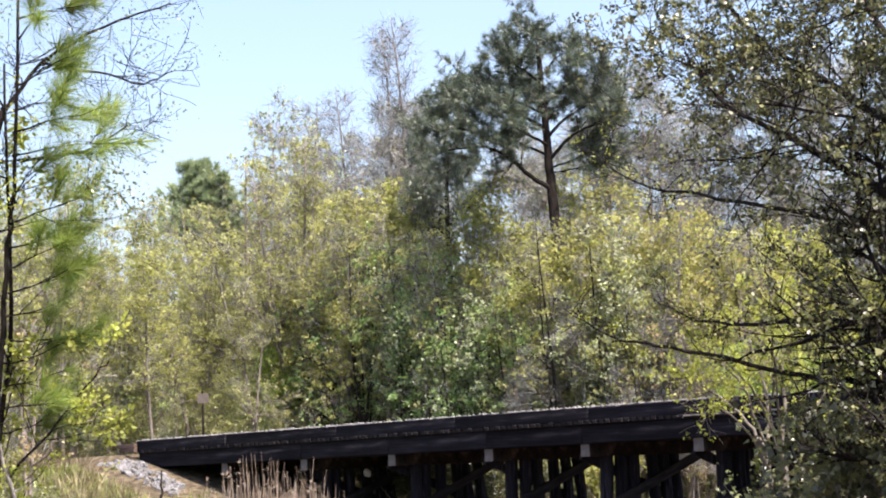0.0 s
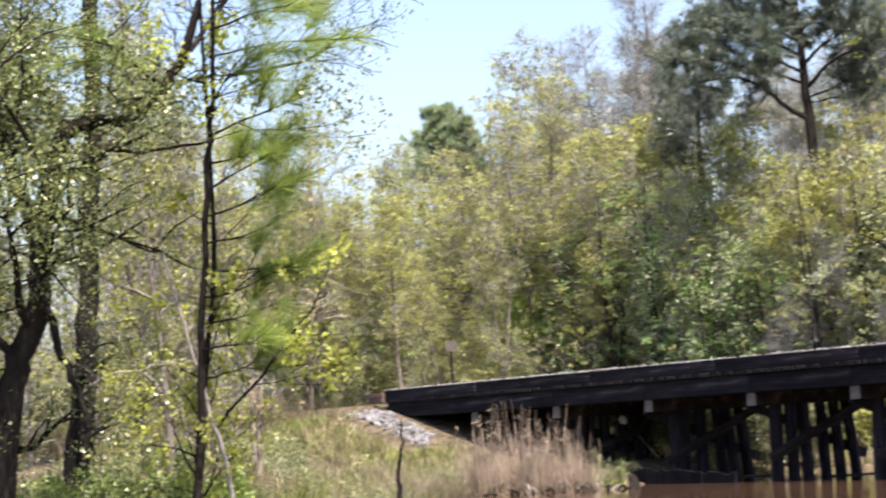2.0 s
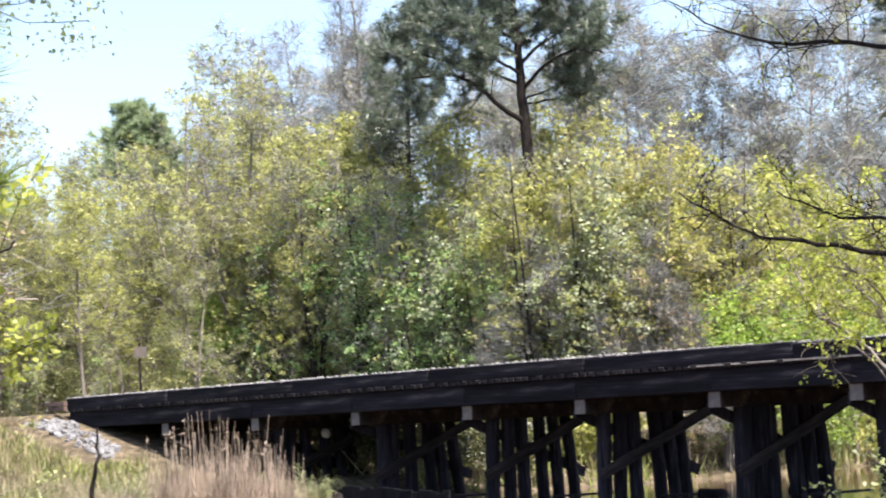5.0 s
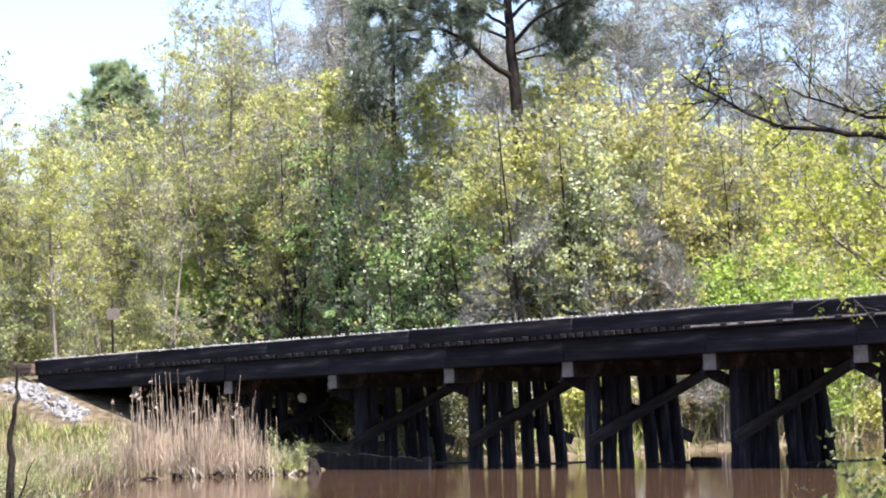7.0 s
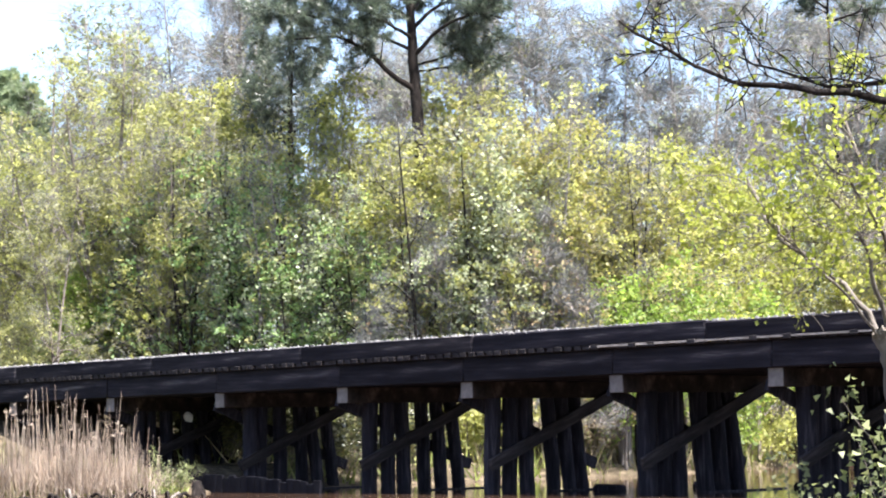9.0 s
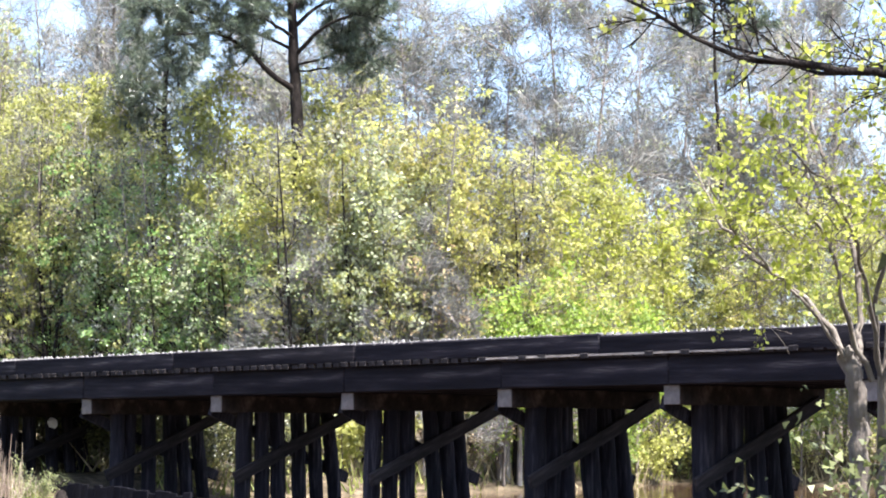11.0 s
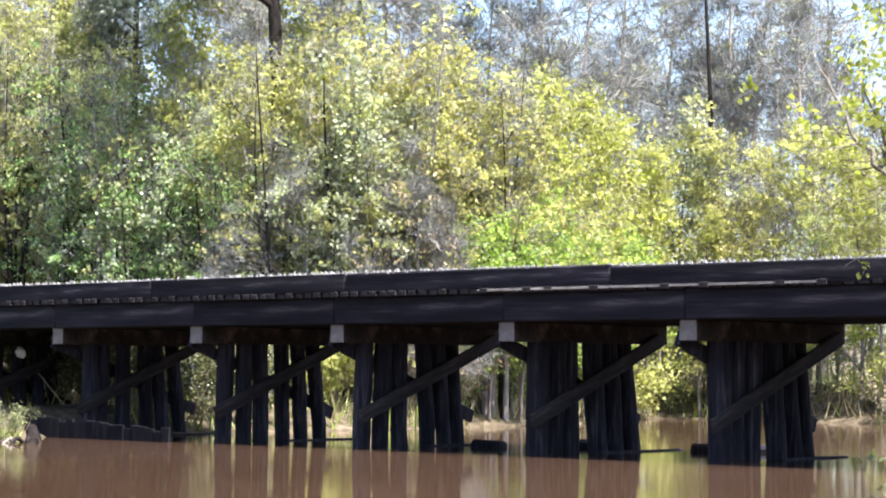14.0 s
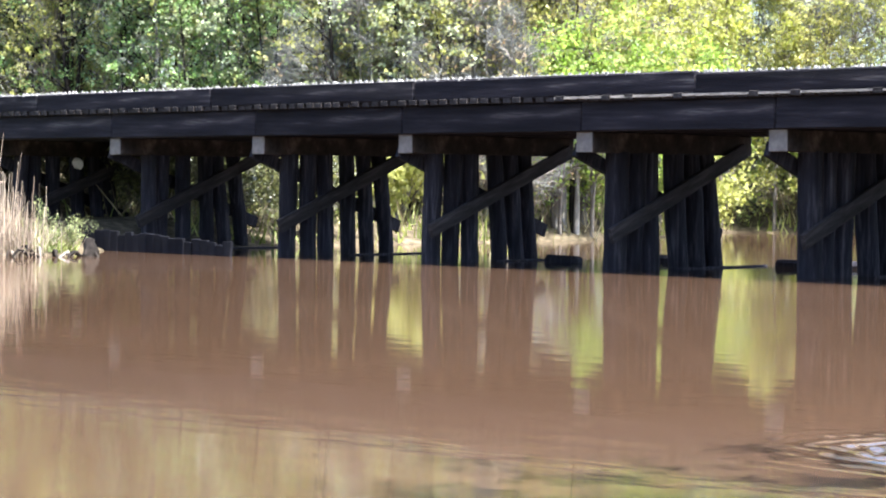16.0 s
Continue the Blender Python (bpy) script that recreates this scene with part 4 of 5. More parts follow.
NEEDLE_BLUE = foliage("bluish_needle", (0.03, 0.045, 0.032), (0.065, 0.09, 0.06), (0.15, 0.18, 0.12), 0.32, 0.06, 0.4)
open_pine("pine_tree", 21, (-17.2, 13.9, ground_at(-17.2, 13.9)), [(0.3, 0, -0.3), (0.3, 0, 4), (0.25, 0, 8), (0.12, 0.05, 11), (0.0, 0, 13), (-0.08, 0, 15), (-0.2, 0, 17.2)], [
    ([(0.06, 0, 11.6), (-0.72, -0.3, 12.1), (-1.5, -0.6, 12.8), (-2.5, -0.9, 13.2), (-4.0, -1.0, 13.1)], 0.11, 26),
    ([(-0.02, 0, 13.9), (-0.7, 0.4, 14.4), (-1.5, 0.7, 14.9), (-2.5, 0.8, 15.5), (-3.1, 0.9, 16.0)], 0.09, 24),
    ([(0.02, 0, 12.7), (0.9, -0.5, 13.5), (2.0, -0.9, 13.9), (2.9, -1.0, 13.7)], 0.08, 22),
    ([(0.0, 0, 13.6), (0.65, 0.6, 14.3), (1.6, 1.0, 14.9), (2.6, 1.2, 15.1)], 0.08, 22),
    ([(-0.06, 0, 14.8), (0.8, -0.2, 15.5), (1.8, -0.5, 15.9)], 0.07, 18),
    ([(-0.1, 0, 15.6), (-0.9, -0.5, 16.2), (-1.6, -0.9, 16.4)], 0.06, 18),
    ([(0.05, 0, 12.2), (1.1, 0.3, 12.4), (1.9, 0.7, 12.6)], 0.05, 9),
    ([(0.0, 0, 13.3), (-0.8, -1.0, 13.6), (-1.7, -1.9, 14.1)], 0.07, 20),
    ([(0.0, 0, 14.2), (0.3, 1.1, 14.7), (0.4, 2.2, 15.0)], 0.07, 16),
    ([(-0.05, 0, 15.0), (-0.6, 1.0, 15.6), (-1.4, 1.7, 15.9)], 0.06, 16),
    ([(-0.1, 0, 16.0), (0.5, 0.3, 16.7), (1.0, 0.6, 17.0)], 0.05, 14),
    ([(-0.15, 0, 16.5), (-0.5, 0.1, 17.3), (-0.9, 0.2, 17.6)], 0.05, 14),
    ([(0.0, 0, 12.9), (-1.2, 0.3, 13.5), (-2.4, 0.5, 13.9), (-3.6, 0.4, 14.2), (-4.4, 0.2, 14.1)], 0.06, 20),
    ([(0.05, 0, 12.4), (0.8, 0.6, 12.7), (1.7, 0.9, 13.1), (2.6, 1.0, 13.0)], 0.05, 12),
    ([(-0.1, 0, 14.5), (-1.3, 0.2, 15.1), (-2.6, 0.1, 15.3), (-3.7, -0.2, 15.2)], 0.06, 18),
], 0.30, NEEDLE_BLUE, 24, "tall dark pine with a broken open crown")
open_pine("pine_tree", 24, (-23.7, 14.0, ground_at(-23.7, 14.0)), [(0, 0, -0.3), (0.05, 0, 5), (0, 0, 10), (0.1, 0, 13), (0.1, 0, 14.6)], [
    ([(0, 0, 9.6), (-0.6, 0.3, 9.9), (-1.2, 0.6, 10.3)], 0.05, 16), ([(0, 0, 10.0), (0.6, -0.3, 10.2), (1.2, -0.5, 10.6)], 0.05, 16),
    ([(0, 0, 10.6), (-0.6, -0.4, 10.9), (-1.4, -0.7, 11.3)], 0.05, 18), ([(0, 0, 11.2), (0.5, 0.6, 11.5), (1.0, 1.1, 12.0)], 0.05, 16),
    ([(0, 0, 11.9), (-0.6, 0.2, 12.3), (-1.1, 0.4, 12.9)], 0.05, 16), ([(0.05, 0, 12.6), (0.5, -0.3, 12.9), (0.8, -0.5, 13.5)], 0.04, 14),
    ([(0.1, 0, 13.3), (-0.3, 0.1, 13.9), (-0.6, 0.2, 14.3)], 0.04, 12), ([(0.1, 0, 13.8), (0.3, 0.0, 14.4), (0.4, 0.1, 14.9)], 0.04, 10),
], 0.15, NEEDLE_BLUE, 17, "smaller dense dark pine beside the tall one").scale = (0.78, 0.78, 1.05)
far_pine = pine("pine_tree", 22, 18.2, 0.2, 0.68, 0.13, 30, 0.3, BARK_GREY, NEEDLE_HAZED, "rounded bluish-green pine above the woodland, its needles paled for haze", 14, 0.36, 0.035, taper=0.75, up=0.45)
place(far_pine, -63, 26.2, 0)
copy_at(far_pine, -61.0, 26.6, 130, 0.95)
slim_pine = pine("pine_tree", 23, 20.0, 0.15, 0.77, 0.08, 12, 0.3, BARK_DARK, NEEDLE_DARK, "slim dark-trunked pine with a thin crown", 14, 0.36, 0.024)
place(slim_pine, -14.6, 32.5, 0, 0.97)


# ---- scattered growth on the banks ----
def blades(name, seed, spots, height, width, mat, label, category="grass", lean=0.35):
    """Upright blades on the ground at the spots (n, 2)."""
    rng = np.random.default_rng(seed)
    n = len(spots)
    z = ground_z(spots[:, 0], spots[:, 1])
    c = np.column_stack([spots, z - 0.03])
    a = rng.uniform(0, 2 * np.pi, n)
    h = height * rng.uniform(0.45, 1.2, (n, 1))
    tip = rng.normal(size=(n, 3)) * lean
    tip[:, 2] = 1
    w = np.column_stack([np.cos(a), np.sin(a), np.zeros(n)]) * width
    quads = np.stack([c - w * 1.1, c + w * 1.1, c + tip * h], 1)
    return tagged(new(name, quads_mesh(name, quads, mat)), label, category, kind="stuff")


def spots_in(seed, n, x0, x1, y0, y1, least, most, clump=0.0):
    rng = np.random.default_rng(seed)
    p = np.column_stack([rng.uniform(x0, x1, n), rng.uniform(y0, y1, n)])
    d = creek_distance(p[:, 0], p[:, 1])
    keep = (d > least) & (d < most)
    if clump:
        keep &= (ripple(p[:, 0], p[:, 1], clump) + 0.5 * ripple(p[:, 1], p[:, 0], clump * 2.7)) > rng.uniform(-0.9, 0.9, n)
    return p[keep]


left_bank = lambda p: p[(p[:, 1] < -0.9) & (p[:, 0] + p[:, 1] < 4.0) & ((p[:, 0] < -8.5) | (p[:, 1] < -7.5)) & ((p[:, 0] > -18.5) | (p[:, 1] < -2.6))]
near = lambda p: p[p[:, 0] > 11]
middle = lambda p: p[p[:, 0] <= 11]
bank_spots = left_bank(spots_in(31, 90000, -12, 32, -36, -6, 0.1, 9, 0.9))
straw_spots = left_bank(spots_in(32, 90000, -12, 32, -36, -6, 0.15, 10, 0.7))
blades("bank_grass", 31, near(bank_spots), 0.30, 0.0045, GRASS_GREEN, "fine spring grass on the near creek bank")
blades("dry_grass", 32, near(straw_spots)[:9000], 0.42, 0.004, GRASS_DRY, "thin straw-coloured grass on the near creek bank")
blades("bank_grass_beyond", 37, middle(bank_spots), 0.40, 0.011, GRASS_GREEN, "tufts of spring grass further along the bank")
blades("dry_grass_beyond", 38, middle(straw_spots), 0.55, 0.009, GRASS_DRY, "straw-coloured dead grass further along the bank")
line_spots = np.column_stack([np.random.default_rng(39).uniform(-50, -24.5, 9000), np.random.default_rng(40).uniform(-9, -1.8, 9000)])
blades("railside_straw", 39, line_spots, 1.1, 0.022, GRASS_DRY, "tall pale dead grass beside the railway line")
blades("mound_grass", 35, left_bank(spots_in(35, 60000, -30, 6, -22, -1.0, 0.2, 16, 0.5)), 0.4, 0.026, GRASS_GREEN, "yellow-green grass over the bank by the bridge end")
blades("mound_straw", 36, left_bank(spots_in(36, 45000, -30, 6, -22, -1.0, 0.2, 16, 0.6)), 0.55, 0.022, GRASS_DRY, "straw-coloured grass over the bank by the bridge end")
blades("far_bank_grass", 33, spots_in(33, 26000, -30, 20, 3, 34, 0.1, 7, 0.5), 0.7, 0.03, GRASS_GREEN, "low green growth along the far shore")
blades("far_dry_grass", 34, spots_in(34, 16000, -30, 20, 3, 34, 0.1, 7, 0.6), 0.9, 0.03, GRASS_DRY, "dead brown growth along the far shore")


rng = np.random.default_rng(44)
lawn = np.column_stack([rng.uniform(-25, -5.5, 42000), rng.uniform(-10, -1.6, 42000)])
d = creek_distance(lawn[:, 0], lawn[:, 1])
lawn = lawn[(d > 0.25) & (ripple(lawn[:, 0], lawn[:, 1], 1.1) + 0.6 * ripple(lawn[:, 1], lawn[:, 0], 3.1) > -0.55 + rng.normal(size=len(d)) * 0.2) & ((lawn[:, 0] > -19) | (lawn[:, 1] < -2.4))]
blades("short_grass", 44, lawn, 0.16, 0.02, GRASS_GREEN, "short bright grass behind the reed bed", lean=0.6)


rng = np.random.default_rng(46)
fallen = spots_in(46, 120000, 12, 33, -37, -19, 0.05, 6.5)
fallen = fallen[fallen[:, 0] + fallen[:, 1] < 3.0][:34000]
fallen = np.column_stack([fallen, ground_z(fallen[:, 0], fallen[:, 1]) + rng.uniform(0.0, 0.04, len(fallen))])
tagged(new("leaf_litter", quads_mesh("leaf_litter", far_leaves(rng, fallen, 0.05), LITTER)), "brown fallen leaves over the near creek bank", "leaves", kind="stuff")
blades("near_bank_grass", 47, left_bank(spots_in(47, 120000, 11, 33, -37, -19, 0.02, 6.0, 1.3))[:11000], 0.26, 0.005, GRASS_GREEN, "rank green grass among the near trunks", lean=0.5)
blades("near_dead_grass", 48, left_bank(spots_in(48, 120000, 11, 33, -37, -19, 0.02, 6.0, 1.7))[:8000], 0.3, 0.0045, GRASS_DRY, "bleached dead grass among the near trunks", lean=0.6)
blades("shore_stubble", 45, left_bank(spots_in(45, 130000, -8, 20, -27, -5, -0.05, 0.9, 0.8))[:15000], 0.5, 0.008, DEAD_STALK, "dark dead stalks and roots along the waterline", "brush", 0.5)


def shrub(seed, size, leaves, leaf, mat, label, bark=None, name="shrub"):
    """Many thin stems from one foot, with leaves along them."""
    rnd, rng = random.Random(seed), np.random.default_rng(seed)
    bush = thing(name, (0, 0, 0), label, "shrub", "bank shrubs")
    verts, faces, tips = [], [], []
    spec = {**SPEC, "depth": 1, "split": (4,), "joints": 3, "thin": 0.003, "rise": 0.08}
    for _ in range(8):
        a = rnd.uniform(0, 6.28)
        grow(rnd, verts, faces, tips, (0.1 * math.cos(a), 0.1 * math.sin(a), -0.05), (math.cos(a) * 0.8, math.sin(a) * 0.8, 1.0), size * rnd.uniform(0.6, 1.1), 0.012 * size, 0, spec)
    part("stem", mesh_of("stem", verts, faces, bark or BARK_GREY, True), bush)
    c = np.array([t[0] for t in tips])
    centres = c[rng.integers(0, len(c), leaves)] + rng.normal(size=(leaves, 3)) * 0.07 * size
    part("foliage", quads_mesh("foliage", far_leaves(rng, centres, leaf) if leaf > 0.02 else leaf_quads(rng, centres, leaf), mat), bush)
    return bush


BUSH = {
    "fresh": shrub(41, 0.6, 1900, 0.036, LEAF_FERN, "low bright green shrub on the creek bank"),
    "dull": shrub(42, 1.3, 1300, 0.06, LEAF_SMALL, "tangled dull green shrub on the creek bank"),
    "dry": shrub(43, 1.0, 500, 0.022, GRASS_DRY, "leafless tangle of dry brush on the creek bank", TWIG_PALE),
    "small": shrub(47, 1.2, 2000, 0.045, LEAF_SMALL, "twiggy olive-green shrub on the creek bank"),
    "dark": shrub(46, 1.3, 1700, 0.07, LEAF_SHADE, "dense shrub at the water's edge, its leaves coloured for shade"),
    "far": shrub(44, 2.2, 1500, 0.15, LEAF_SPRING, "yellow-green shrub on the far shore"),
    "fardry": shrub(45, 1.8, 500, 0.11, GRASS_DRY, "pale dry brush on the far shore", TWIG_PALE),
}


def bush(kind, x, y, s, turn):
    if kind not in used:
        used.add(kind)
        return place(BUSH[kind], x, y, turn, s)
    return copy_at(BUSH[kind], x, y, turn, s)


rnd = random.Random(9)
for spot in FAR_SHORE:
    bush(*spot)
for i in range(44):
    k = rnd.uniform(0.0, 1.0) ** 1.4
    bush(rnd.choice(("fresh", "fresh", "fresh", "fresh", "dry")), 29.0 - 10 * k + rnd.uniform(-0.5, 0.5), -32.6 + 5.6 * k + rnd.uniform(-1.0, 0.9), rnd.uniform(0.35, 0.65), rnd.uniform(0, 360))
for i in range(34):
    k = 0.12 + 0.88 * rnd.random()
    bush(rnd.choice(("small", "dry", "fresh", "dull", "small")), 20 - 34 * k + rnd.uniform(-1, 1), -27.5 + 17.5 * k + rnd.uniform(-2.5, 0.8), rnd.uniform(0.6, 1.1), rnd.uniform(0, 360))
for i in range(12):
    k = rnd.random()
    bush("fresh", 27.5 - 9 * k + rnd.uniform(-0.6, 0.6), -31.9 + 4.9 * k + rnd.uniform(-1.6, 0.5), rnd.uniform(0.5, 0.9), rnd.uniform(0, 360))
for i in range(30):
    k = rnd.random()
    bush(rnd.choice(("dry", "small", "dry")), 18 - 27 * k + rnd.uniform(-0.6, 0.6), -24.9 + 17.6 * k + rnd.uniform(-1.0, 0.5), rnd.uniform(0.4, 0.8), rnd.uniform(0, 360))
for i in range(44):
    x, y = behind(rnd.uniform(4.0, 12.0), -1.5 + rnd.uniform(-1.0, 1.2))
    if creek_distance(np.array([x]), np.array([y]))[0] > 0.2:
        bush(rnd.choice(("far", "far", "fardry")) if x > -15 else rnd.choice(("dark", "small", "fardry")), x, y, rnd.uniform(0.7, 1.15), rnd.uniform(0, 360))


def rock_data(seed, mat):
    rnd = random.Random(seed)
    bm = bmesh.new()
    bmesh.ops.create_icosphere(bm, subdivisions=2, radius=0.5)
    axis = [Vector((rnd.gauss(0, 1), rnd.gauss(0, 1), rnd.gauss(0, 1))).normalized() for _ in range(7)]
    cut = [rnd.uniform(0.2, 0.36) for _ in axis]
    for v in bm.verts:
        for n_, c_ in zip(axis, cut):
            over = v.co.dot(n_) - c_
            if over > 0:
                v.co -= n_ * over
        v.co *= 1 + rnd.uniform(-0.04, 0.04)
    data = bpy.data.meshes.new("rock")
    bm.to_mesh(data)
    bm.free()
    data.materials.append(mat)
    return data


EARTH = surface("wet_earth", [(0.3, (0.012, 0.009, 0.007)), (0.55, (0.035, 0.026, 0.019)), (0.8, (0.09, 0.068, 0.05))], 9, 0.95, 1.0, 5, None, 0.3, 0.1)
CLODS = [rock_data(60 + i, EARTH) for i in range(3)]


def tussock(seed, count, length, width, mat, label):
    """A clump of long strap leaves that arch over from one crown."""
    rng = np.random.default_rng(seed)
    a, bow = rng.uniform(0, 2 * np.pi, count), rng.uniform(0.25, 1.0, count)
    size = length * rng.uniform(0.5, 1.15, count)
    out = np.column_stack([np.cos(a), np.sin(a), np.zeros(count)])
    across = np.column_stack([-np.sin(a), np.cos(a), np.zeros(count)]) * width
    foot = out * rng.uniform(0, 0.1, (count, 1)) - (0, 0, 0.04)
    levels = []
    for t in (0.0, 0.4, 0.75, 1.0):
        levels.append(foot + out * (size * bow * t ** 1.6)[:, None] * 0.75 + np.array((0, 0, 1.0)) * (size * (t - 0.62 * bow * t * t))[:, None])
    strips = []
    for i, (w0, w1) in enumerate(((1.0, 0.9), (0.9, 0.55), (0.55, 0.08))):
        strips.append(np.stack([levels[i] - across * w0, levels[i] + across * w0, levels[i + 1] + across * w1, levels[i + 1] - across * w1], 1))
    clump = thing("sedge_tussock", (0, 0, 0), label, "grass", "bank tussocks")
    tagged(part("blades", quads_mesh("blades", np.concatenate(strips), mat), clump), kind="stuff")
    return clump


SEDGE = [tussock(91, 170, 0.75, 0.008, GRASS_GREEN, "arching green sedge tussock on the creek bank"), tussock(92, 190, 0.7, 0.007, GRASS_DRY, "collapsed straw-coloured sedge tussock on the creek bank"), tussock(93, 150, 0.6, 0.008, DEAD_STALK, "dark rotted tussock hanging over the bank's edge")]
rnd = random.Random(93)
for i in range(54):
    k = rnd.random()
    edge = rnd.choice((0.15, 0.3, 0.5, 0.9, 1.5))
    x, y = 26.5 - 14.5 * k, -29.4 + 8.0 * k
    x, y = x - 0.5 * edge - 0.25, y - 0.87 * edge + rnd.uniform(-0.25, 0.15)
    kind = SEDGE[rnd.choice((0, 1, 1, 2)) if edge > 0.4 else rnd.choice((2, 2, 1))]
    if kind.name not in used:
        used.add(kind.name)
        place(kind, x, y, rnd.uniform(0, 360), rnd.uniform(0.7, 1.2))
    else:
        copy_at(kind, x, y, rnd.uniform(0, 360), rnd.uniform(0.7, 1.2))
for i in range(30):
    k, inland = rnd.random(), rnd.uniform(0.5, 2.8)
    x, y = 21.5 - 15.5 * k, -26.1 + 8.2 * k
    copy_at(SEDGE[rnd.choice((0, 1, 1, 2))], x - 0.48 * inland, y - 0.88 * inland, rnd.uniform(0, 360), rnd.uniform(0.8, 1.35))
for i in range(22):
    k, inland, size = rnd.random(), rnd.uniform(0.35, 1.3), rnd.uniform(0.45, 0.95)
    x, y = 21.5 - 16.0 * k - 0.48 * inland, -26.1 + 8.5 * k - 0.88 * inland
    clod = tagged(new("bank_clod", CLODS[i % 3]), "dark clod of eroded root-bound bank earth", "earth", "bank clods")
    clod.matrix_basis = Matrix.LocRotScale((x, y, ground_at(x, y) + 0.1 * size), Euler((rnd.uniform(-0.4, 0.4), rnd.uniform(-0.4, 0.4), rnd.uniform(0, 6))), (size, size * rnd.uniform(0.7, 1.1), size * rnd.uniform(0.5, 0.8)))
for x, y, size in ((25.6, -30.9, 1.1), (25.3, -30.3, 1.0), (24.7, -29.9, 1.15), (26.0, -31.3, 0.95), (24.9, -30.6, 1.0), (24.2, -29.5, 0.9), (26.4, -31.0, 0.9), (25.0, -31.2, 1.0), (26.7, -31.6, 0.8)):
    bush("fresh", x, y, size, x * 91)


# ---- trees beside the creek ----
def custom_tree(name, seed, stems, leaves, leaf, mat, bark, label, spec, cloud=0.16, light=None):
    """A tree of stems and limbs that are given point by point: (points, first radius, last radius, twigs[, reach]).
    light = (material, count, size): new leaves on the limbs that have a reach of their own."""
    rnd, rng = random.Random(seed), np.random.default_rng(seed)
    foot = Vector(stems[0][0][0])
    tree = thing(name, foot, label, "tree")
    spec = {**SPEC, **spec}
    tips, low, twig_lists = [], [], ([], [])
    for i, (points, r0, r1, twigs, *reach) in enumerate(stems):
        verts, faces = [], []
        guided(verts, faces, low if reach else tips, rnd, [Vector(p) - foot for p in points], r0, r1, twigs, {**spec, "reach": reach[0], "depth": 2} if reach else spec, start=spec.get("start", 0.15), fine_lists=twig_lists)
        part("trunk" if i == 0 else "limb", mesh_of("limb", verts, faces, bark, True), tree)
    tagged(part("branchwork", mesh_of("branchwork", *twig_lists, bark, True), tree), kind="stuff")
    if leaves:
        c = np.array([t[0] for t in tips])
        if leaf > 0.034:
            c = c[rng.random(len(c)) < 0.45]
        many = leaves // 9
        heart = c[rng.integers(0, len(c), many)] + rng.normal(size=(many, 3)) * cloud * 0.8
        centres = np.repeat(heart, 9, 0) + rng.normal(size=(many * 9, 3)) * cloud * 0.42
        part("crown", quads_mesh("crown", leaf_quads(rng, centres, leaf) if leaf > 0.034 else far_leaves(rng, centres, leaf), mat), tree)
    if light:
        c = np.array([t[0] for t in low])
        c = c[rng.random(len(c)) < 0.3]
        centres = c[rng.integers(0, len(c), light[1])] + rng.normal(size=(light[1], 3)) * 0.03
        tagged(part("new_growth", quads_mesh("new_growth", leaf_quads(rng, centres, light[2]), light[0]), tree), "small new yellow-green leaves", kind="stuff")
    return tree


BANK_SIDE = []
NEAR = dict(split=(5, 5), depth=2, reach=1.3, wiggle=0.2, rise=0.03, thin=0.003, open=1.0)
custom_tree("leaning_oak", 51, [
    ([(26.72, -32.44, 0.3), (26.79, -32.39, 1.2), (26.92, -32.31, 2.13), (26.99, -32.24, 2.5), (27.09, -32.1, 2.88), (27.13, -32.09, 3.29), (27.19, -32.05, 3.65), (27.25, -31.98, 4.0), (27.32, -31.88, 4.19), (27.43, -31.69, 4.25), (27.56, -31.45, 4.26), (27.65, -31.3, 4.43), (27.73, -31.18, 4.64), (27.85, -31.03, 5.1)], 0.115, 0.03, 12),
    ([(27.12, -32.1, 2.96), (27.2, -32.04, 2.74), (27.24, -31.98, 2.48), (27.3, -31.88, 2.16), (27.33, -31.85, 2.02), (27.3, -31.88, 1.91)], 0.038, 0.016, 2),
    # upper limb rises out of view; its leaves are added to shade the bank
    ([(27.13, -32.09, 3.29), (27.03, -32.3, 4.08), (26.95, -32.46, 5.28), (26.88, -32.56, 6.68), (26.83, -32.66, 8.08)], 0.06, 0.015, 26),
    ([(27.2, -32.05, 3.7), (27.4, -31.96, 3.85), (27.5, -31.85, 3.84), (27.57, -31.79, 3.93), (27.64, -31.66, 4.0), (27.77, -31.43, 3.97), (27.97, -31.04, 4.03)], 0.034, 0.01, 6),
], 40000, 0.026, LEAF_OAK, BARK_DARK, "leaning dark-barked oak with small leaves and crooked limbs", NEAR, 0.12)
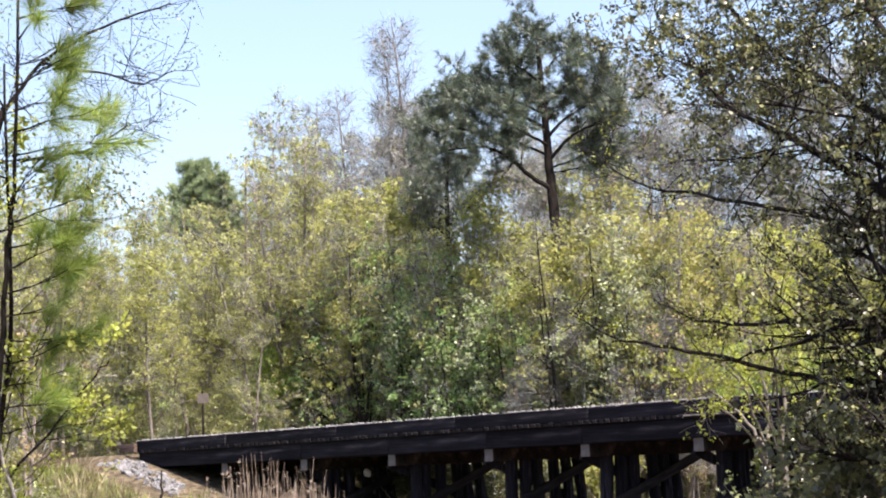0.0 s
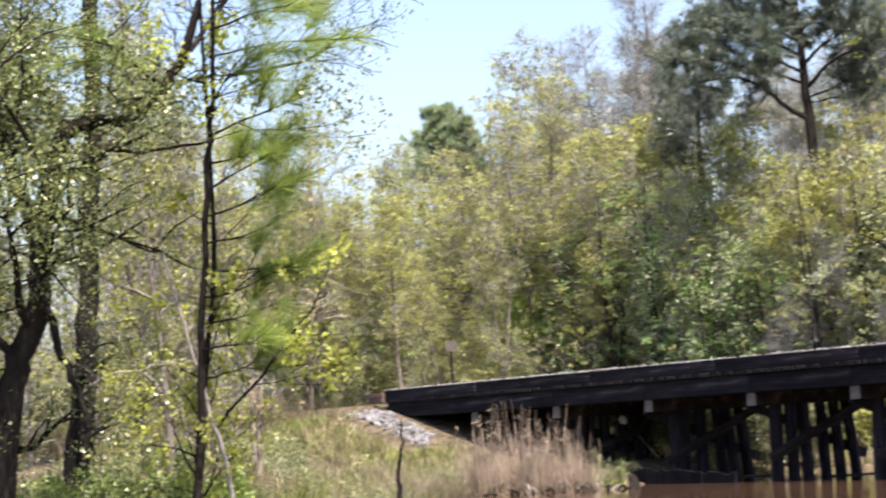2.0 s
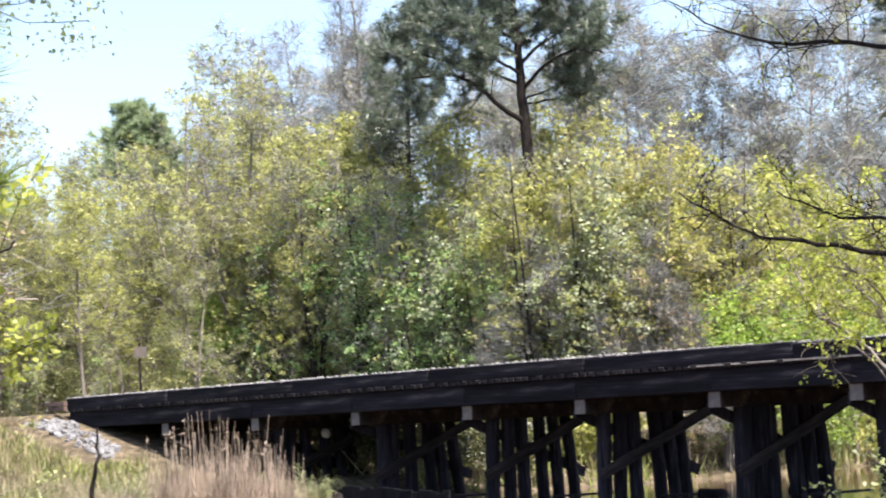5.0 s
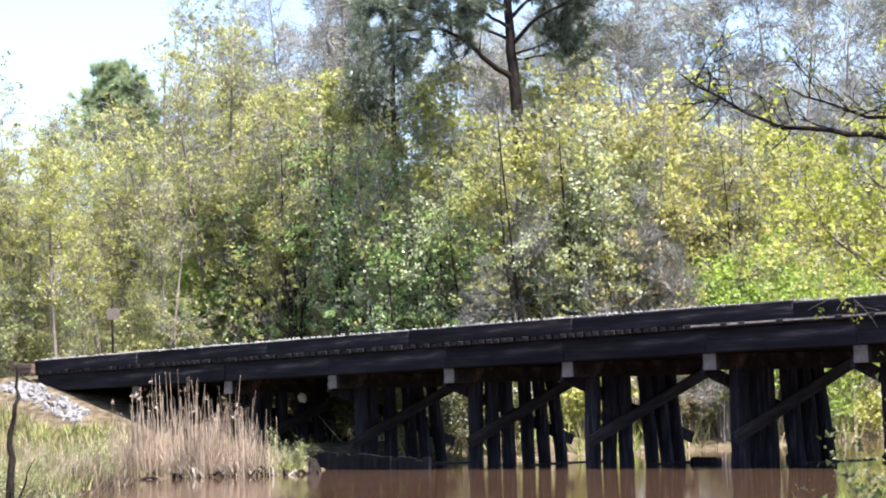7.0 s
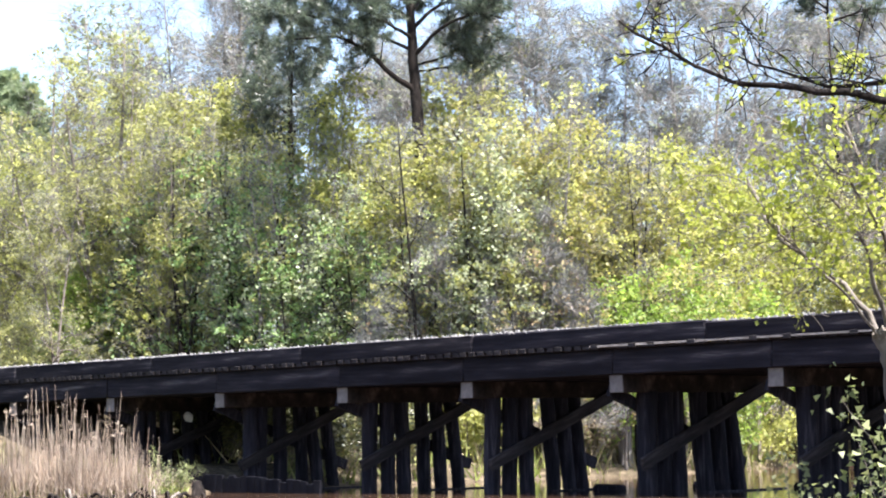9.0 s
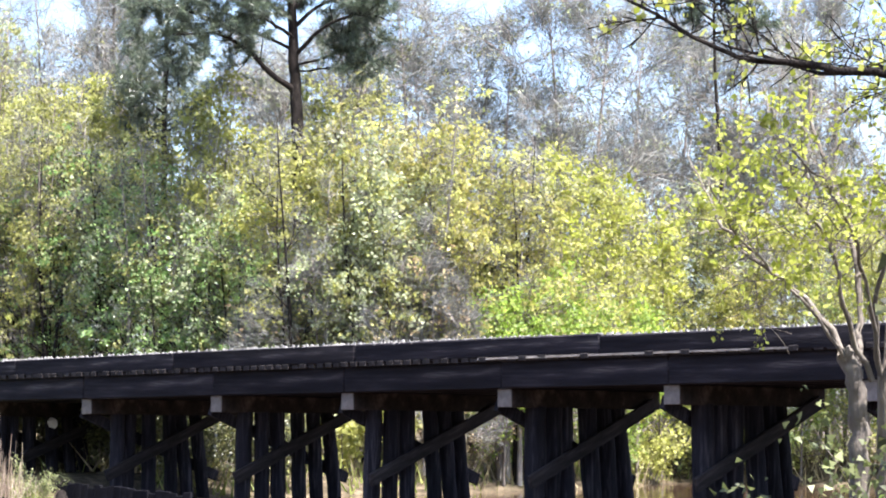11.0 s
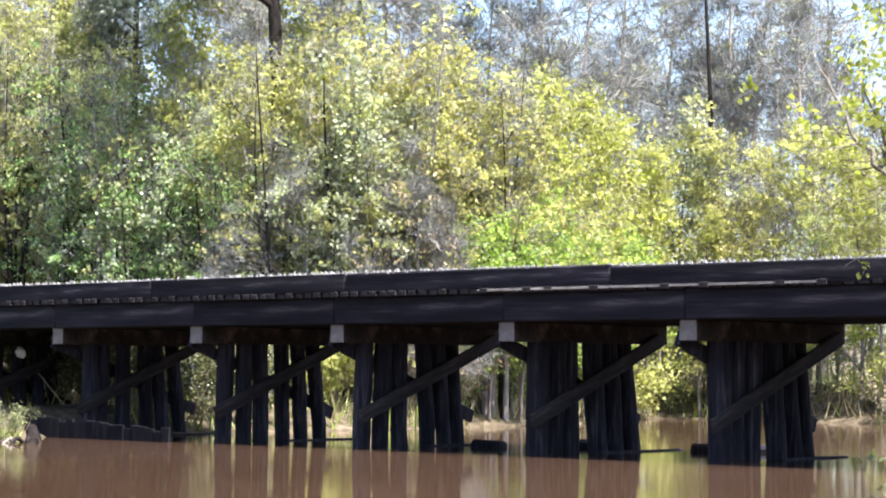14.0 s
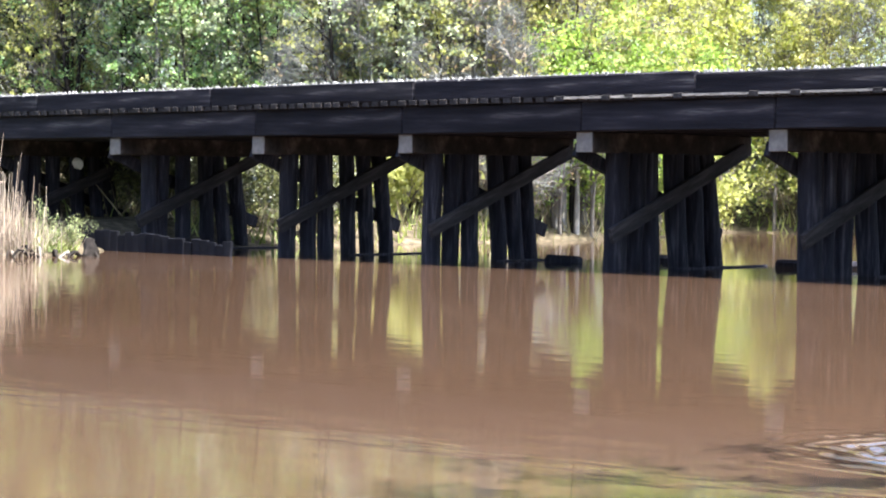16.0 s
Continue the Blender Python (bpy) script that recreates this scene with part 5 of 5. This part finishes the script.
custom_tree("bank_tree", 52, [
    ([(26.36, -32.5, 0.3), (26.41, -32.47, 1.2), (26.48, -32.44, 1.87), (26.53, -32.44, 2.39), (26.57, -32.45, 2.92), (26.63, -32.42, 3.46), (26.61, -32.56, 3.99), (26.61, -32.61, 4.35), (26.63, -32.65, 4.74), (26.67, -32.67, 5.4), (26.6, -32.8, 7.6)], 0.11, 0.02, 26),
    ([(26.63, -32.42, 3.46), (26.66, -32.43, 3.79), (26.68, -32.45, 4.21), (26.73, -32.45, 4.73), (26.78, -32.46, 5.39), (26.8, -32.5, 6.6)], 0.06, 0.02, 12),
    ([(26.5, -32.45, 2.7), (26.26, -32.51, 3.58), (26.22, -32.64, 3.96), (26.21, -32.69, 4.13), (26.24, -32.74, 4.81), (26.28, -32.76, 5.31)], 0.05, 0.015, 14),
    ([(26.5, -32.44, 2.2), (26.4, -32.6, 2.45), (26.2, -32.9, 2.6)], 0.04, 0.012, 12),
], 40000, 0.026, LEAF_OAK, BARK_DARK, "dark-trunked tree with small grey-green leaves", NEAR, 0.13)
custom_tree("old_pine", 53, [
    ([(24.5, -30.9, 0.3), (24.57, -30.86, 1.6), (24.68, -30.79, 2.45), (24.75, -30.77, 3.08), (24.83, -30.71, 4.48), (24.93, -30.66, 6.88), (25.03, -30.56, 9.88)], 0.13, 0.05, 3),
    ([(24.93, -30.66, 7.08), (25.63, -29.96, 7.68), (26.23, -29.36, 7.88)], 0.04, 0.015, 6),
    ([(24.80, -30.72, 4.2), (24.2, -29.9, 5.0), (23.7, -29.0, 5.8), (23.9, -28.6, 6.4), (24.35, -28.1, 6.75), (24.8, -27.5, 7.0)], 0.04, 0.008, 30),
    ([(24.80, -30.72, 4.4), (24.0, -29.8, 5.1), (23.5, -28.9, 5.35), (24.1, -28.2, 5.42), (24.4, -27.85, 5.7)], 0.034, 0.008, 28),
    ([(23.9, -28.6, 6.4), (24.2, -28.1, 6.3), (24.5, -27.7, 6.15), (24.7, -27.5, 6.25)], 0.016, 0.006, 14),
], 2600, 0.026, LEAF_OAK, BARK_DARK, "thick black pine trunk with furrowed bark and budding boughs", {**NEAR, "reach": 0.75}, 0.2)
for x, y, turn, size in ((18.4, -26.7, 20, 0.56), (17.0, -26.2, 140, 0.62), (19.6, -27.4, 250, 0.5), (15.6, -25.9, 80, 0.6), (14.2, -25.8, 200, 0.66), (12.4, -25.0, 310, 0.7), (17.4, -27.8, 60, 0.72), (20.6, -28.2, 100, 0.6)):
    BANK_SIDE.append((x, y, turn, size))
custom_tree("sapling", 54, [
    ([(27.81, -30.66, 0.3), (27.75, -30.76, 0.88), (27.69, -30.86, 1.38), (27.65, -30.98, 1.98), (27.61, -31.14, 2.58), (27.56, -31.25, 3.05), (27.53, -31.31, 3.48)], 0.026, 0.008, 6),
    ([(27.63, -31.06, 2.43), (27.48, -31.38, 2.38), (27.41, -31.61, 2.18)], 0.01, 0.004, 3),
], 700, 0.04, LEAF_LIME, BARK_PALE, "thin crooked sapling on the creek bank", {**NEAR, "reach": 0.5}, 0.06)
# fresh yellow-green leaves round the young pine
custom_tree("sweetgum", 55, [
    ([(27.12, -30.98, 0.3), (27.23, -30.96, 1.08), (27.43, -30.96, 2.08), (27.63, -30.91, 3.08), (27.78, -30.96, 4.08), (27.93, -31.06, 5.48)], 0.035, 0.01, 26),
    ([(27.48, -30.96, 1.78), (27.78, -30.61, 2.28), (27.98, -30.36, 2.68), (28.13, -30.21, 2.88)], 0.014, 0.006, 6),
], 3000, 0.045, LEAF_LIME, BARK_DARK, "young tree with clusters of new yellow-green leaves", {**NEAR, "reach": 0.8, "split": (3, 3)}, 0.07)


def young_pine():
    rnd, rng = random.Random(56), np.random.default_rng(56)
    tree = thing("young_pine", (27.57, -31.10, 1.08), "young pine with long bright green needles beside the creek", "tree")
    verts, faces, tips, bverts, bfaces = [], [], [], [], []
    spec = {**SPEC, "depth": 1, "split": (3,), "thin": 0.005, "wiggle": 0.10, "rise": 0.05, "open": 0.5}
    guided(verts, faces, [], rnd, [(-0.03, -0.01, -0.8), (0.05, 0.03, 0.8), (0.14, 0.06, 1.8), (0.25, 0.1, 2.8), (0.34, 0.13, 3.5), (0.45, 0.15, 5.2)], 0.038, 0.012, 0, spec)
    for j in range(20):
        z = 1.2 + 3.8 * j / 19
        a = radians(62 + rnd.uniform(-70, 60)) if rnd.random() < 0.93 else rnd.uniform(0, 6.28)
        grow(rnd, bverts, bfaces, tips, (0.085 * z, 0.033 * z, z), (math.cos(a), math.sin(a), 0.12), rnd.uniform(0.55, 1.0), 0.012, 0, spec)
    part("trunk", mesh_of("trunk", verts, faces, BARK_DARK, True), tree)
    tagged(part("branchwork", mesh_of("branchwork", bverts, bfaces, BARK_DARK, True), tree), kind="stuff")
    at, way = np.array([t[0] for t in tips]), np.array([t[1] for t in tips])
    far = np.hypot(at[:, 0] - 0.085 * at[:, 2], at[:, 1] - 0.033 * at[:, 2]) > 0.38
    part("crown", quads_mesh("crown", needle_quads(rng, at[far], way[far], 60, 0.27, 0.0045, 0.5), NEEDLE_LIT), tree)


young_pine()

# trees along the left bank behind them
LEFT = [wild("bank_woodland_tree", 61, 9.0, 0.07, LEAF_SPRING, BARK_GREY, 0.1, 0.22, 14, 420, 9, 0.07, 0.1, "slim bank tree with yellow-green spring leaves", ((0.06, 0.02), (-0.08, 0.05)), twigs=1500, split=(4, 3), twig=TWIG_HAZE, group="bank woodland", second=(LEAF_YELLOW, 0.3)),
        wild("bank_woodland_tree", 62, 8.0, 0.06, LEAF_SMALL, BARK_GREY, 0.06, 0.26, 14, 420, 9, 0.07, 0.1, "bank tree with small grey-green leaves", ((0.05, 0.04), (-0.1, 0.0)), twigs=1700, split=(4, 3), group="bank woodland", second=(LEAF_OLIVE, 0.5)),
        wild("bank_woodland_tree", 63, 10.0, 0.08, LEAF_OLIVE, BARK_GREY, 0.15, 0.2, 15, 260, 8, 0.07, 0.09, "thin bank tree with few leaves and many grey twigs", ((-0.04, 0.03),), twigs=1800, split=(4, 3), group="bank woodland")]
rnd = random.Random(12)
for i, tree in enumerate(LEFT):
    place(tree, 21.5 - 3 * i, -31.5 + 1.2 * i, 50 * i)
for i in range(24):
    k = rnd.random() ** 0.7
    x, y = 22 - 62 * k, -32.0 + 18.5 * k - rnd.uniform(0, 9)
    copy_at(rnd.choice(LEFT + LEFT[1:2]), x, y, rnd.uniform(0, 360), rnd.uniform(0.75, 1.1))
for i, (x, y, turn, size) in enumerate(BANK_SIDE):
    copy_at(LEFT[(0, 1, 0, 2)[i % 4]], x, y, turn, size)
rusty = wild("rust_tipped_tree", 64, 5.0, 0.045, LEAF_RUST, TWIG_PALE, 0.2, 0.3, 12, 150, 8, 0.06, 0.08, "slender bank tree with rust-pink new leaves", ((0.1, 0.04), (-0.08, 0.0)), twigs=600, split=(4, 3), second=(LEAF_SPRING, 0.5), group="bank woodland")
place(rusty, 18.6, -26.2, 40, 0.8)
for i in range(12):
    k = rnd.random()
    plant("thicket", 14 - 56 * k, -32.0 + 20.0 * k - rnd.uniform(0, 6), rnd.uniform(0.5, 0.9), rnd)

# ---- right bank ----
# this tree and the dark shrubs below it wear the leaf colour with painted shade
custom_tree("creek_tree", 71, [
    ([(30.88, -21.90, 0.13), (30.68, -22.10, 1.23), (30.38, -22.30, 2.43), (30.18, -22.20, 3.83), (30.08, -21.90, 5.43), (30.08, -21.60, 7.33)], 0.16, 0.05, 46),
    ([(30.43, -22.30, 2.23), (29.28, -22.60, 2.63), (28.08, -22.95, 2.95), (27.38, -23.10, 3.12), (26.98, -23.25, 3.22), (26.48, -23.50, 3.58)], 0.034, 0.006, 26, 0.4),
    ([(30.28, -22.20, 3.13), (28.68, -22.00, 3.28), (27.18, -21.40, 3.36), (25.98, -21.00, 3.52), (25.08, -20.80, 3.86)], 0.034, 0.006, 30, 0.45),
    ([(30.18, -22.20, 4.03), (28.28, -21.60, 4.53), (26.18, -21.00, 5.03), (24.38, -20.30, 5.43), (23.08, -19.90, 6.03)], 0.034, 0.006, 34, 0.7),
    ([(30.08, -22.00, 5.23), (28.48, -21.20, 6.03), (27.08, -20.80, 6.83), (26.08, -20.60, 7.83)], 0.05, 0.012, 36),
    ([(30.13, -22.10, 4.43), (28.88, -22.20, 5.23), (27.68, -22.00, 5.83), (26.68, -21.60, 6.63)], 0.045, 0.012, 30),
    ([(30.08, -21.80, 6.03), (29.08, -21.20, 6.83), (28.08, -20.80, 7.63), (27.28, -20.60, 8.63)], 0.045, 0.012, 30),
    ([(30.28, -22.20, 2.83), (29.08, -21.40, 2.93), (27.88, -20.60, 3.13), (26.68, -20.00, 3.23)], 0.034, 0.006, 22, 0.4),
    ([(30.08, -22.00, 4.83), (30.68, -22.50, 5.83), (31.08, -22.90, 7.03)], 0.05, 0.012, 28),
    ([(30.55, -22.20, 1.80), (30.70, -21.60, 2.50), (30.90, -20.90, 3.10), (31.00, -20.20, 3.80)], 0.05, 0.01, 24),
    ([(30.35, -22.25, 2.60), (29.90, -21.50, 3.10), (29.50, -20.70, 3.50), (29.20, -19.90, 4.10)], 0.04, 0.01, 20),
    ([(30.20, -22.20, 3.60), (30.80, -21.40, 4.30), (31.20, -20.60, 5.00)], 0.04, 0.01, 20),
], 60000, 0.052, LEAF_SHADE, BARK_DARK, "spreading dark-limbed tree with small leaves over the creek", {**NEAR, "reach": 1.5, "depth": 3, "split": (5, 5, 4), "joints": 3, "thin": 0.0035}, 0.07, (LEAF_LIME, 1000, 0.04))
custom_tree("multi_stemmed_tree", 72, [
    ([(24.30, -18.14, -0.1), (24.33, -18.17, 0.53), (24.38, -18.21, 1.28), (24.39, -18.25, 1.61), (24.39, -18.28, 1.91), (24.35, -18.35, 2.07)], 0.075, 0.06, 0),
    ([(24.47, -17.98, -0.1), (24.49, -18.01, 0.53), (24.52, -18.07, 1.28), (24.53, -18.10, 1.61), (24.56, -18.12, 1.95)], 0.085, 0.07, 0),
    ([(24.38, -18.30, 1.88), (24.22, -18.28, 2.20), (23.95, -18.38, 2.52), (23.61, -18.54, 2.84), (23.40, -18.58, 3.14), (23.22, -18.59, 3.45)], 0.028, 0.006, 16),
    ([(24.47, -18.21, 1.85), (24.45, -18.50, 2.40), (24.50, -18.71, 2.78), (24.41, -19.07, 3.18), (24.43, -19.31, 3.60)], 0.022, 0.006, 18),
    ([(24.37, -18.22, 1.88), (24.32, -18.11, 2.20), (24.28, -18.06, 2.68), (24.16, -18.11, 3.19), (24.01, -18.18, 3.67), (23.97, -18.14, 4.13)], 0.03, 0.008, 22),
    ([(24.53, -18.15, 1.88), (24.63, -18.38, 2.36), (24.86, -18.50, 2.86), (25.03, -18.68, 3.31), (25.21, -18.84, 3.85)], 0.022, 0.006, 18),
    ([(24.56, -18.12, 1.88), (24.52, -17.96, 2.64), (24.43, -17.83, 3.16), (24.47, -17.59, 3.78), (24.5, -17.4, 4.6)], 0.034, 0.008, 22),
    ([(24.36, -18.36, 2.02), (24.30, -18.70, 2.35), (24.24, -19.02, 2.59), (24.21, -19.45, 2.89), (24.28, -19.77, 3.13)], 0.014, 0.005, 14),
    ([(24.55, -18.12, 1.86), (24.65, -17.91, 2.12), (24.79, -17.67, 2.46), (24.94, -17.43, 2.89), (25.1, -17.2, 3.5)], 0.022, 0.006, 14),
    ([(24.50, -18.12, 1.90), (24.70, -18.60, 2.50), (25.00, -19.30, 2.95), (25.10, -19.90, 3.20)], 0.02, 0.006, 18),
    ([(24.56, -18.12, 1.90), (25.00, -18.60, 2.60), (25.45, -19.10, 3.10), (25.60, -19.70, 3.45)], 0.022, 0.006, 18),
], 5000, 0.046, LEAF_LIME, BARK_GREY, "coppiced grey tree with arching shoots hung with lime leaves", {**NEAR, "reach": 0.6, "split": (4, 4), "start": 0.4, "rise": -0.02}, 0.06)
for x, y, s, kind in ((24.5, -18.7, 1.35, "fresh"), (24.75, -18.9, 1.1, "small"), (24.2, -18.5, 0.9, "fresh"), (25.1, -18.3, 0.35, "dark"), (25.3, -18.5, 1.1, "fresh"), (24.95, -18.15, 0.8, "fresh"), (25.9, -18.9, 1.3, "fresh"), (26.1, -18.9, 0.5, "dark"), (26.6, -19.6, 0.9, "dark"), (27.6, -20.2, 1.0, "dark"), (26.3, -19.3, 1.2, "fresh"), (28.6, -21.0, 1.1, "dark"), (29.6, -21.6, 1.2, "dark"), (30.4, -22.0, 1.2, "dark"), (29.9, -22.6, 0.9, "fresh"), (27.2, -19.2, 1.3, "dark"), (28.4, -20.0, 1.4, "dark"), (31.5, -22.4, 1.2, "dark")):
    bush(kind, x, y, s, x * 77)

# ---- reeds, rocks and driftwood ----
rng = np.random.default_rng(81)
n = 950
k = rng.random(n)
rx = -9.9 + 3.1 * k + rng.normal(size=n) * 0.28
ry = -5.8 + 2.0 * k + rng.normal(size=n) * 0.3
base = np.column_stack([rx, ry, np.maximum(ground_z(rx, ry), 0.05) - 0.05])
h = rng.uniform(0.6, 1.0, (n, 1)) * rng.choice([0.9, 1.3, 1.7, 2.3], (n, 1), p=[0.4, 0.3, 0.2, 0.1]) * (0.85 + 0.3 * np.sin(3.0 * k))[:, None]
tip = rng.normal(size=(n, 3)) * 0.07; tip[:, 2] = 1
a = rng.uniform(0, 6.28, n)
w = np.column_stack([np.cos(a), np.sin(a), 0 * a]) * 0.0085
top = base + tip * h
quads = [np.stack([base - w, base + w, top + w * 0.6], 1), np.stack([base - w, top + w * 0.6, top - w * 0.6], 1)]
plume = (base + tip * h)[(h[:, 0] > 1.5) & (rng.random(n) < 0.18)]
quads.append(far_leaves(rng, np.repeat(plume, 5, 0) + rng.normal(size=(len(plume) * 5, 3)) * 0.035 - (0, 0, 0.1), 0.055))
m = 2600
leafy = rng.integers(0, n, m)
lp = base[leafy] + rng.normal(size=(m, 3)) * (0.18, 0.18, 0) + tip[leafy] * rng.uniform(0.0, 0.45, (m, 1))
quads.append(needle_quads(rng, lp, np.column_stack([rng.normal(size=(m, 2)) * 0.35, np.ones(m)]), 1, 0.5, 0.013, 0.3))
tagged(new("reed_bed", quads_mesh("reed_bed", np.concatenate(quads), REED_DRY)), "dry pinkish-brown reeds standing at the water's edge", "reeds", kind="stuff")


ROCKS = [rock_data(i, STONE) for i in range(5)]
rnd = random.Random(82)
for i in range(170):
    k = rnd.random()
    x, y = -24.6 + 5.2 * k + rnd.uniform(-0.3, 0.3), -1.0 - 0.4 * k + rnd.uniform(-0.5, 0.5)
    s = rnd.uniform(0.13, 0.38)
    rock = tagged(new("rock", rnd.choice(ROCKS)), "pale angular riprap stone beside the bridge end", "rock", "riprap")
    rock.matrix_basis = Matrix.LocRotScale((x, y, ground_at(x, y) + 0.06 * s), Euler((rnd.uniform(0, 6), rnd.uniform(0, 6), rnd.uniform(0, 6))), (s, s * rnd.uniform(0.7, 1.2), s * rnd.uniform(0.6, 0.9)))

rng = np.random.default_rng(83)
stones = []
for x in np.arange(DECK_START, DECK_END, 0.07):
    for y in (rng.uniform(-0.2, 0.0), rng.uniform(-0.2, 0.4), rng.uniform(4.1, 4.5)):
        stones.append((x, y, 3.465 - 0.05 * float(smooth(np.array(x), 2, 10)) + rng.uniform(-0.03, 0.025)))
stones = np.array(stones)
verts, faces = [], []
for p in stones:
    b = len(verts)
    for sx, sy, sz in ((-1, -1, -1), (1, -1, -1), (1, 1, -1), (-1, 1, -1), (-0.6, -0.5, 1), (0.7, -0.6, 1), (0.5, 0.6, 1), (-0.5, 0.5, 1)):
        verts.append(p + np.array((sx, sy, sz)) * 0.028 * rng.uniform(0.5, 1.4, 3))
    faces += [(b, b + 1, b + 5, b + 4), (b + 1, b + 2, b + 6, b + 5), (b + 2, b + 3, b + 7, b + 6), (b + 3, b, b + 4, b + 7), (b + 4, b + 5, b + 6, b + 7)]
bed = part("ballast_bed", beam_data("ballast_bed", (DECK_END - DECK_START - 0.1, 4.4, 0.34), GRAVEL, 0.02), bridge, "pale crushed stone between the curbs")
bed.location = ((DECK_START + DECK_END) / 2, 2.27, 3.23)
loose = part("loose_ballast", mesh_of("loose_ballast", verts, faces, GRAVEL), bridge, "pale crushed stone along the curb")
tagged(loose, kind="stuff")


def stick(name, points, r0, r1, bark, label, category, twigs=0):
    rnd = random.Random(len(points))
    foot = Vector(points[0])
    verts, faces = [], []
    guided(verts, faces, [], rnd, [Vector(p) - foot for p in points], r0, r1, twigs, {**NEAR, "reach": 0.5, "depth": 1}, 7)
    ob = new(name, mesh_of(name, verts, faces, bark, True))
    ob.location = foot
    return tagged(ob, label, category)


stick("dead_stick", [(17.9, -23.9, 0.2), (17.92, -23.86, 0.9), (17.9, -23.84, 1.3), (17.95, -23.8, 1.7), (17.98, -23.8, 2.0)], 0.05, 0.008, BARK_DARK, "dead black stick standing at the water's edge", "branch", 3)
rnd = random.Random(85)
for i in range(16):
    k = i / 15
    x, y = -8.3 + 2.15 * k + rnd.uniform(-0.12, 0.12), -5.75 + 3.1 * k + rnd.uniform(-0.12, 0.08)
    a, l = rnd.uniform(-1.6, 0.6), rnd.uniform(0.3, 0.7)
    dx, dy = math.cos(a) * l, math.sin(a) * l
    stick("driftwood_root", [(x, y, 0.02), (x + 0.3 * dx, y + 0.3 * dy, 0.10 + 0.2 * rnd.random() ** 2), (x + 0.7 * dx, y + 0.7 * dy, 0.06 + 0.14 * rnd.random() ** 2), (x + dx, y + dy, -0.06)], 0.05, 0.022, BARK_GREY if i in (3, 8, 11, 13) else BARK_DARK, "gnarled driftwood root at the reed bed's edge", "driftwood", 0)
stick("waterside_stump", [(-6.15, -2.75, -0.15), (-6.12, -2.75, 0.1), (-6.2, -2.72, 0.27), (-6.26, -2.7, 0.38)], 0.2, 0.1, BARK_DARK, "weathered pale-topped stump standing at the waterline", "stump")
bush("small", -7.7, -2.3, 0.7, 40)
# added shrubs: their dark leaf colour paints the shade under and behind the trestle
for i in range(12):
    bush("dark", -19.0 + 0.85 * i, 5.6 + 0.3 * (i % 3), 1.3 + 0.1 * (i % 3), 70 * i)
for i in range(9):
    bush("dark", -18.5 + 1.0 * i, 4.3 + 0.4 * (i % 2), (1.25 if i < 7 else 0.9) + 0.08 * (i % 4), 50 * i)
bulkhead = thing("timber_bulkhead", (-7.0, -0.45, 0), "low black plank wall holding the bank under the trestle", "wall")
rnd = random.Random(84)
for i in range(20):
    plank = part("plank", beam_data("plank", (0.25, 0.07, 0.95 - 0.018 * i + rnd.uniform(-0.16, 0.1)), TIMBER_WET, 0.01, 0.008, i), bulkhead)
    plank.location = (-2.4 + 0.25 * i, rnd.uniform(-0.01, 0.01), 0.04)
    plank.rotation_euler = (rnd.uniform(-0.03, 0.03), rnd.uniform(-0.012, 0.012), 0)
for x, y, l, a in ((1.3, 3.0, 0.7, 20), (5.5, 4.8, 0.8, 10), (6.7, 5.2, 0.7, 30), (2.5, 4.9, 0.7, 5)):
    log = tagged(new("floating_log", beam_data("floating_log", (l, 0.3, 0.28), TIMBER_PILE, 0.06, 0.02, int(x * 10))), "short black waterlogged timber floating by the posts", "log")
    log.matrix_basis = pose(x, y, 0.05, 0, 0, a)
# small unidentified lump; the sunlight on it is put into its white colour
lump_data = rock_data(90, WHITE)
tagged(new("plastic_scrap", lump_data), "small lump under the trestle, coloured white for sunlight", "litter").matrix_basis = Matrix.LocRotScale((-13.3, 2.1, 1.93), Euler((0.4, 0.3, 0.8)), (0.36, 0.34, 0.34))

# a track-side sign past the bridge end
sign = thing("trackside_sign", (-27.03, 4.32, 2.9), "weathered pinkish square sign on a thin dark post", "sign")
part("post", beam_data("post", (0.07, 0.07, 2.6), BARK_DARK, 0.008), sign).location = (0, 0, 1.2)
board = part("board", beam_data("board", (0.02, 0.44, 0.38), surface("faded_sign_face", [(0.3, (0.05, 0.04, 0.032)), (0.7, (0.085, 0.068, 0.056))], 4, 0.7, 0.2, 5), 0.004), sign, "faded pinkish square board")
board.location, board.rotation_euler = (0.05, 0, 2.18), (0, 0, radians(-25))
